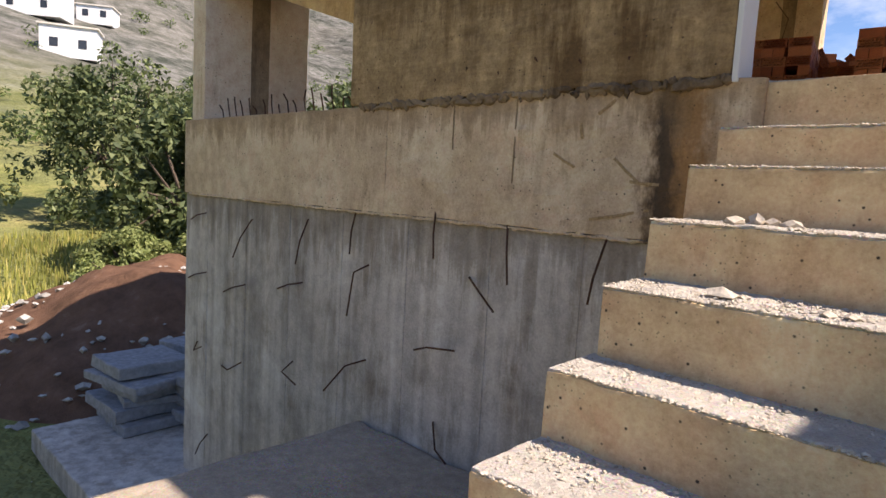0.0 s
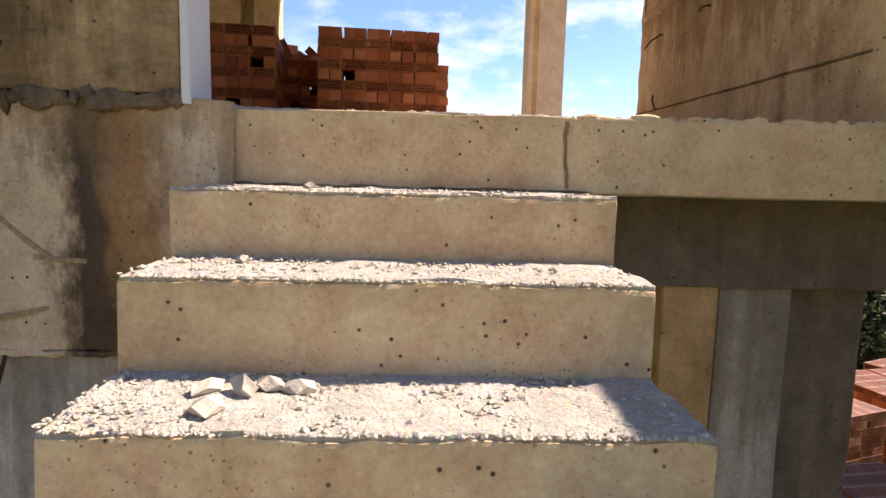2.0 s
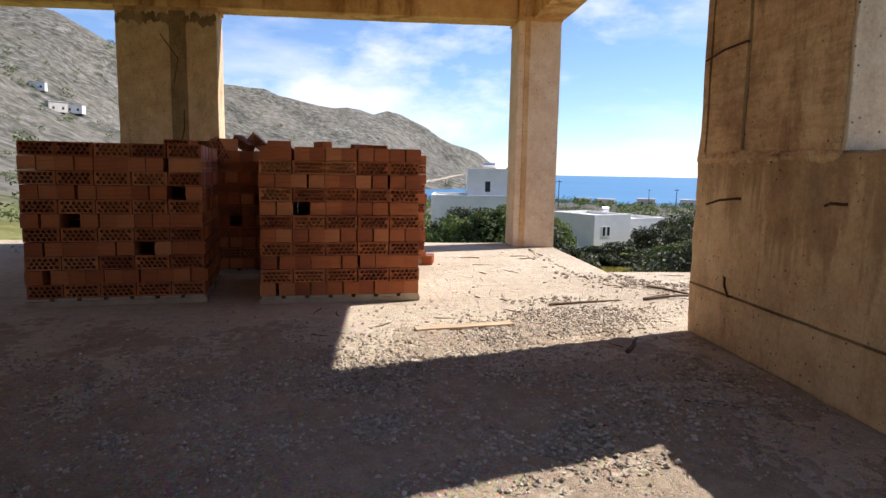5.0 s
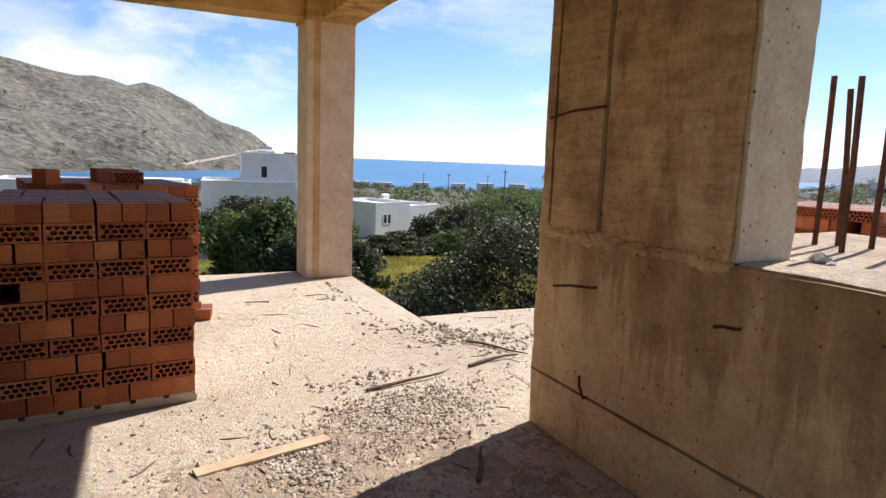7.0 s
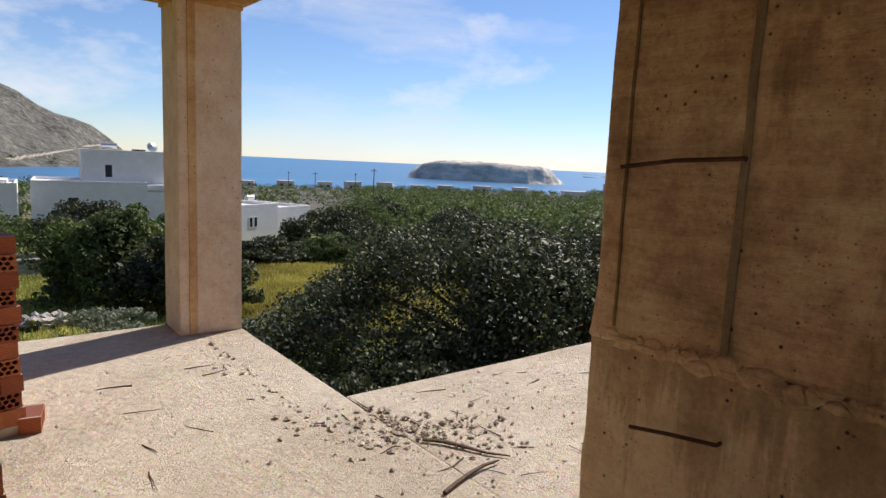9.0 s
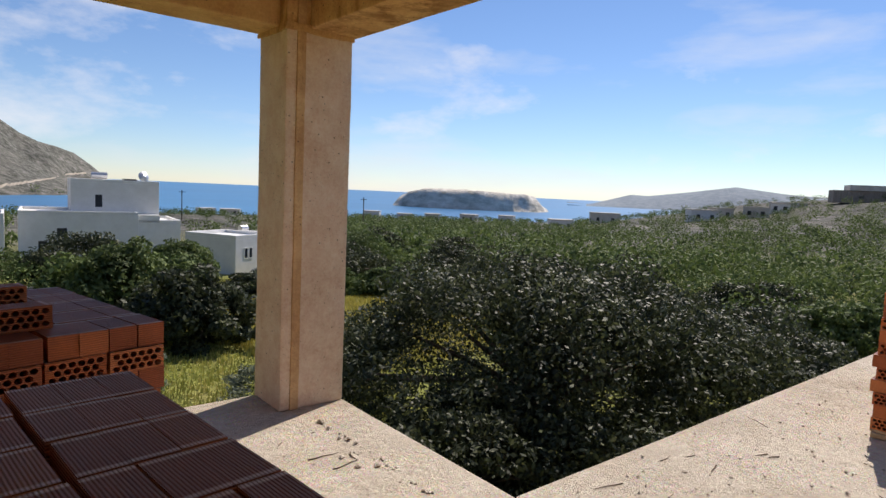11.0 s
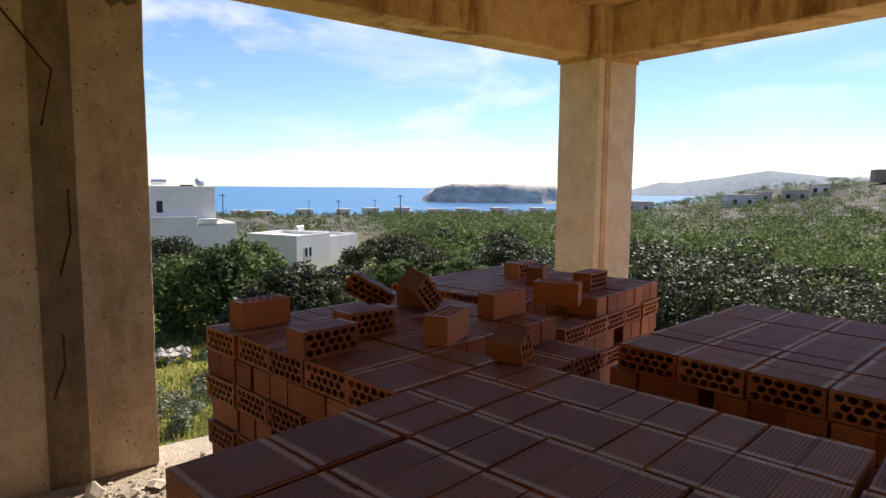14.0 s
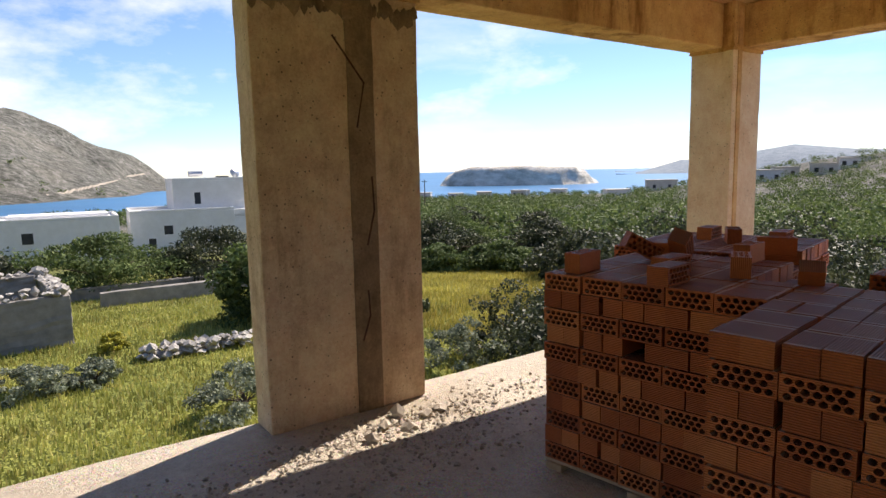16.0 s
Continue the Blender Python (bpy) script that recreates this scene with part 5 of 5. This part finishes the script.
def house_block(parent, name, x0, x1, y0, y1, z0, z1, parapet=0.25):
    wall = block(name, x0, x1, y0, y1, z0, z1, M_PLASTER, 0.03, 0, 0, parent)
    if parapet:
        bm = bmesh.new()
        for a in ((x0, x1, y0, y0 + 0.2), (x0, x1, y1 - 0.2, y1), (x0, x0 + 0.2, y0 + 0.2, y1 - 0.2), (x1 - 0.2, x1, y0 + 0.2, y1 - 0.2)):
            add_box(bm, *a, z1 + 0.004, z1 + parapet, 0.02)
        part("parapet", bm, M_PLASTER, wall)
    return wall


def window(parent, x, y, z, w, h):
    win = block("window", x - w / 2, x + w / 2, y - 0.012, y + 0.05, z, z + h, M_DARKGLASS, 0, 0, 0, parent)
    bm = bmesh.new()
    for a in ((x - w / 2 - 0.06, x - w / 2, z - 0.06, z + h + 0.06), (x + w / 2, x + w / 2 + 0.06, z - 0.06, z + h + 0.06), (x - w / 2, x + w / 2, z - 0.06, z), (x - w / 2, x + w / 2, z + h, z + h + 0.06)):
        add_box(bm, a[0], a[1], y - 0.03, y + 0.02, a[2], a[3])
    part("window_frame", bm, M_PLASTER, win)
    return win


hx, hy = from_deck(12.9, 62)
house = empty("white_house", pose(hx, hy, -5.2, 0, 0, -6), "white cubic house with a roof tower and solar tank", "house", "white houses")
house_block(house, "tower", -3.6, 3.5, 1.0, 7.5, 3.2, 6.1)
house_block(house, "lower_storey", -7.4, 1.6, -0.4, 7.5, -1.5, 3.3)
house_block(house, "side_storey", 1.6, 5.2, -0.1, 7.5, -1.5, 2.6)
house_block(house, "step_parapet", 1.6, 3.4, -0.1, 0.9, 2.6, 3.3, 0)
window(house, -1.45, 1.0, 3.9, 0.55, 1.1)
window(house, -4.3, -0.4, 1.3, 0.75, 0.8)
window(house, -5.7, -0.4, 0.1, 0.6, 0.9)
bm = bmesh.new()
tube(bm, [(-1.9, 3.0, 6.75), (-0.6, 3.0, 6.75)], 0.28, 10)
part("solar_tank", bm, M_STEELTANK, house, "galvanised water tank")
block("solar_panel", 0.7, 1.8, 2.6, 3.6, 6.35, 6.5, M_DARKGLASS, 0, 0, 0, house, "dark solar panel")
bm = bmesh.new()
bmesh.ops.create_cone(bm, segments=16, radius1=0.5, radius2=0.1, depth=0.18, cap_ends=True, matrix=pose(2.4, 2.4, 6.8, 70, 0, 20))
part("dish", bm, M_STEELTANK, house, "pale satellite dish")

house = empty("white_house", pose(20.6, 51.75, -5.6, 0, 0, 27), "low white cubic house behind the trees", "house", "white houses")
house_block(house, "wall", -5.0, -0.8, 0.0, 4.9, -0.6, 2.95)
house_block(house, "side_wall", -0.79, 6.0, 2.0, 8.5, -0.6, 2.35)
window(house, -3.9, 0.0, 1.5, 0.3, 0.7)
window(house, -3.4, 0.0, 1.5, 0.3, 0.7)
bm = bmesh.new()
for i in range(9):
    add_box(bm, -0.2 + i * 0.5, -0.17 + i * 0.5, -1.2, -1.17, 0.4, 1.6)
add_box(bm, -0.2, 3.83, -1.2, -1.17, 1.6, 1.65)
part("railing", bm, M_STEELTANK, house)
bm = bmesh.new()
tube(bm, [(1.0, 5.0, 3.2), (1.8, 5.0, 3.2)], 0.25, 10)
part("solar_tank", bm, M_STEELTANK, house)

hx, hy = from_deck(1.2, 60)
house = empty("white_house", pose(hx, hy, -5.0, 0, 0, -4), "long low white house among trees", "house", "white houses")
house_block(house, "wall", -12.0, 4.2, 0.0, 7.0, -1.5, 2.9)
house_block(house, "roof_room", -4.0, 3.5, 2.0, 6.0, 2.9, 3.3, 0)
window(house, -2.5, 0.0, 1.1, 0.8, 0.9)

rf = random.Random(33)
FAR = [(38.6, 300, 7, 3.5), (50.5, 250, 9, 3.5), (54.3, 270, 12, 4.0), (62.4, 225, 9, 3.6), (63.8, 240, 8, 3.4), (66.5, 235, 8, 3.4), (68.2, 250, 6, 3.0), (30.0, 345, 8, 4), (33.0, 350, 9, 4), (27.5, 348, 8, 3.5), (24.0, 352, 9, 3.5), (20.5, 350, 10, 3), (18.5, 342, 8, 3), (36.0, 340, 8, 3), (42.0, 345, 9, 3.5), (45.5, 330, 8, 3.5), (-26.5, 420, 10, 5), (-25.2, 430, 9, 4), (-27.6, 440, 8, 4), (-77.0, 150, 12, 4.5), (-74.6, 120, 8, 4), (-72.8, 160, 7, 3)]
for az, dist, w, h in FAR:
    hx, hy = from_deck(az, dist) if az > -60 else (0.3 + dist * math.sin(radians(az)), 0.2 + dist * math.cos(radians(az)))
    gz = ground_z(hx, hy)
    house = empty("far_house", pose(hx, hy, gz - 0.8, 0, 0, -az + rf.uniform(-25, 25)), "small pale house far off on the land", "house", "far houses")
    block("wall", -w / 2, w / 2, -3, 3, 0, h + 0.8, M_PLASTER if rf.random() < 0.6 else M_FARHOUSE, 0.05, 0, 0, house)
    block("roof", -w / 2 - 0.3, w / 2 + 0.3, -3.3, 3.3, h + 0.805, h + 1.1, M_FARHOUSE, 0.03, 0, 0, house)
    for q in range(2):
        block("window", -w / 4 + q * w / 2 - 0.6, -w / 4 + q * w / 2 + 0.6, -3.05, -2.95, 1.6, 3.0, M_DARKGLASS, 0, 0, 0, house)
hx, hy = from_deck(73.4, 275)
house = empty("unfinished_building", pose(hx, hy, ground_z(hx, hy) - 0.5, 0, 0, -60), "grey unfinished building on the hilltop", "building")
block("wall", -9, 9, -4, 4, 0, 4.6, M_GREY, 0.05, 0, 0, house)
block("roof", -4, 9.5, -4.5, 4.5, 4.6, 6.6, M_FARHOUSE, 0.05, 0, 0, house)
hx, hy = from_deck(68.8, 265)
tagged(block("wall_far_terrace", hx - 16, hx + 16, hy - 0.5, hy + 0.5, ground_z(hx, hy) - 2, ground_z(hx, hy) + 2.4, M_FARHOUSE, 0.05, 0, 0), "long earth-coloured terrace wall on the hill", "wall", kind=STRUCT).rotation_euler = (0, 0, 0)

# poles with wires
for az, dist, h in ((32.6, 130, 7.5), (27.0, 180, 7), (16.9, 150, 7), (24.4, 260, 8), (30.4, 250, 8)):
    hx, hy = from_deck(az, dist)
    gz = ground_z(hx, hy)
    pole = empty("utility_pole", pose(hx, hy, gz - 0.3), "slim dark wooden utility pole", "pole", "utility poles")
    bm = bmesh.new()
    tube(bm, [(0, 0, 0), (0, 0, h)], [0.13, 0.09], 7)
    part("shaft", bm, M_BARK, pole)
    block("crossarm", -0.7, 0.7, -0.06, 0.06, h - 0.5, h - 0.38, M_BARK, 0, 0, 0, pole)

# ruined field store with stone walls
ruin = empty("ruined_store", pose(-4.6, 29.6, ground_z(-4.6, 29.6) - 0.1, 0, 0, 4), "roofless grey stone store with rubble inside", "ruin")
block("front_wall", -4.5, 1.9, -0.2, 0.2, 0, 1.75, M_FIELDWALL, 0.04, 10, 0.03, ruin)
block("side_wall", 1.5, 1.9, 0.21, 5.0, 0, 1.75, M_FIELDWALL, 0.04, 10, 0.05, ruin)
block("back_wall", -4.5, 1.45, 4.6, 5.0, 0, 1.9, M_FIELDWALL, 0.04, 10, 0.06, ruin)
sp = [(rf.uniform(-4.4, 1.8), rf.choice((0.0, 4.8)) + rf.uniform(-0.2, 0.2), 1.7 + rf.uniform(0, 0.25), rf.uniform(0.1, 0.25)) for _ in range(110)] + [(1.7 + rf.uniform(-0.2, 0.2), rf.uniform(0, 5), 1.7, rf.uniform(0.1, 0.2)) for _ in range(40)]
ob = stones("stone_coping", 8, sp, M_STONE, "", "")
ob.parent = ruin
sp = []
for i in range(150):
    a = rf.random()
    x, y = -1.2 + 3.4 * a + rf.uniform(-0.3, 0.3), 26.0 - 0.2 * a + rf.uniform(-0.35, 0.35)
    sp.append((x, y, ground_z(x, y) + rf.uniform(0, 0.3), rf.uniform(0.09, 0.2)))
stones("stone_heap", 9, sp, M_STONE, "tumbled line of grey field stones in the meadow", "stones")
for y0, x0, x1 in ((38.5, -1.0, 6.5), (41.5, -4.0, 7.5)):
    gz = ground_z((x0 + x1) / 2, y0)
    tagged(block("wall_field", x0, x1, y0 - 0.2, y0 + 0.2, gz - 0.4, gz + 0.75, M_FIELDWALL, 0.03, 14, 0.04), "low rendered field wall before the houses", "wall", kind=STRUCT)

# spoil heap and stacked slabs by the wall
verts, faces, n = [], [], 40
for j in range(n):
    for i in range(n):
        u, w = -1 + 2 * i / (n - 1), -1 + 2 * j / (n - 1)
        d = min(1.0, math.hypot(u, w))
        x, y = -12.2 + u * 4.6, 5.6 + w * 4.4
        h = 2.1 * (1 - d ** 1.6) * (1 + 0.25 * noise.noise((x * 0.6, y * 0.6, 3.0))) + 0.25 * noise.fractal((x * 1.5, y * 1.5, 1.0), 1.0, 2.0, 4) * (1 - d)
        verts.append((x, y, ground_z(x, y) - 0.25 + h))
for j in range(n - 1):
    for i in range(n - 1):
        a = j * n + i
        faces.append((a, a + 1, a + n + 1, a + n))
tagged(raw("earth_mound", verts, faces, M_SOIL, True), "mound of reddish earth beside the terrace strip", "soil")
sp = []
for i in range(700):
    x, y = rf.uniform(-16, -7.0), rf.uniform(-1.5, 9.5)
    d = min(1.0, math.hypot((x + 12.2) / 4.6, (y - 5.6) / 4.4))
    sp.append((x, y, ground_z(x, y) - 0.1 + 1.8 * (1 - d ** 1.6), rf.uniform(0.02, 0.11)))
stones("spoil_stones", 10, sp, M_STONE, "stones scattered over the earth heap", "stones")
rs = random.Random(5)
for col, (cx, cy) in enumerate(((-8.2, 3.5), (-7.25, 4.2), (-8.6, 4.6))):
    z = -3.9
    for lay in range(6 - col % 2):
        t = rs.uniform(0.09, 0.17)
        bm = bmesh.new()
        w, d = rs.uniform(0.4, 0.6), rs.uniform(0.4, 0.62)
        add_box(bm, -w, w, -d, d, 0, t, 0.02, 4, 0.018)
        ob = part("stone_slab", bm, M_SLABSTONE)
        ob.matrix_world = pose(cx + rs.uniform(-0.1, 0.1), cy + rs.uniform(-0.1, 0.1), z, rs.uniform(-1, 1), rs.uniform(-1, 1), rs.uniform(-14, 14))
        tagged(ob, "rough grey stone slab in a stack", "stone slab", "stacked slabs")
        z += t + 0.004


# ---------------------------------------------------------------- grass
def grass(name, seed, count, where, h, material, label):
    rng = np.random.default_rng(seed)
    v = []
    for _ in range(count):
        x, y = where(rng)
        z = ground_z(x, y)
        a, k = rng.uniform(0, math.pi), h * rng.uniform(0.5, 1.3)
        dx, dy = math.cos(a) * 0.024, math.sin(a) * 0.024
        lx, ly = rng.normal(size=2) * 0.12 * k
        v += [(x - dx, y - dy, z - 0.02), (x + dx, y + dy, z - 0.02), (x + dx * 0.3 + lx, y + dy * 0.3 + ly, z + k), (x - dx * 0.3 + lx, y - dy * 0.3 + ly, z + k)]
    return tagged(new(name, quads(name, np.array(v), material)), label, "grass", kind="stuff")


def meadow(g):
    az, r = radians(g.uniform(-22, 52)), 6 + 36 * g.uniform() ** 0.75
    return -3 + r * math.sin(az), 9 + r * math.cos(az)


grass("meadow_grass", 11, 95000, meadow, 0.13, M_GRASS, "fresh green and yellow meadow grass")
grass("slope_grass", 12, 9000, lambda g: (g.uniform(-24, -11), g.uniform(3, 13)), 0.28, M_GRASS, "sunlit grass at the slope's foot")
grass("yellow_grass", 13, 26000, lambda g: (g.uniform(7, 22), g.uniform(21, 36)), 0.2, M_STRAW, "tall yellow flowering grass in the field")
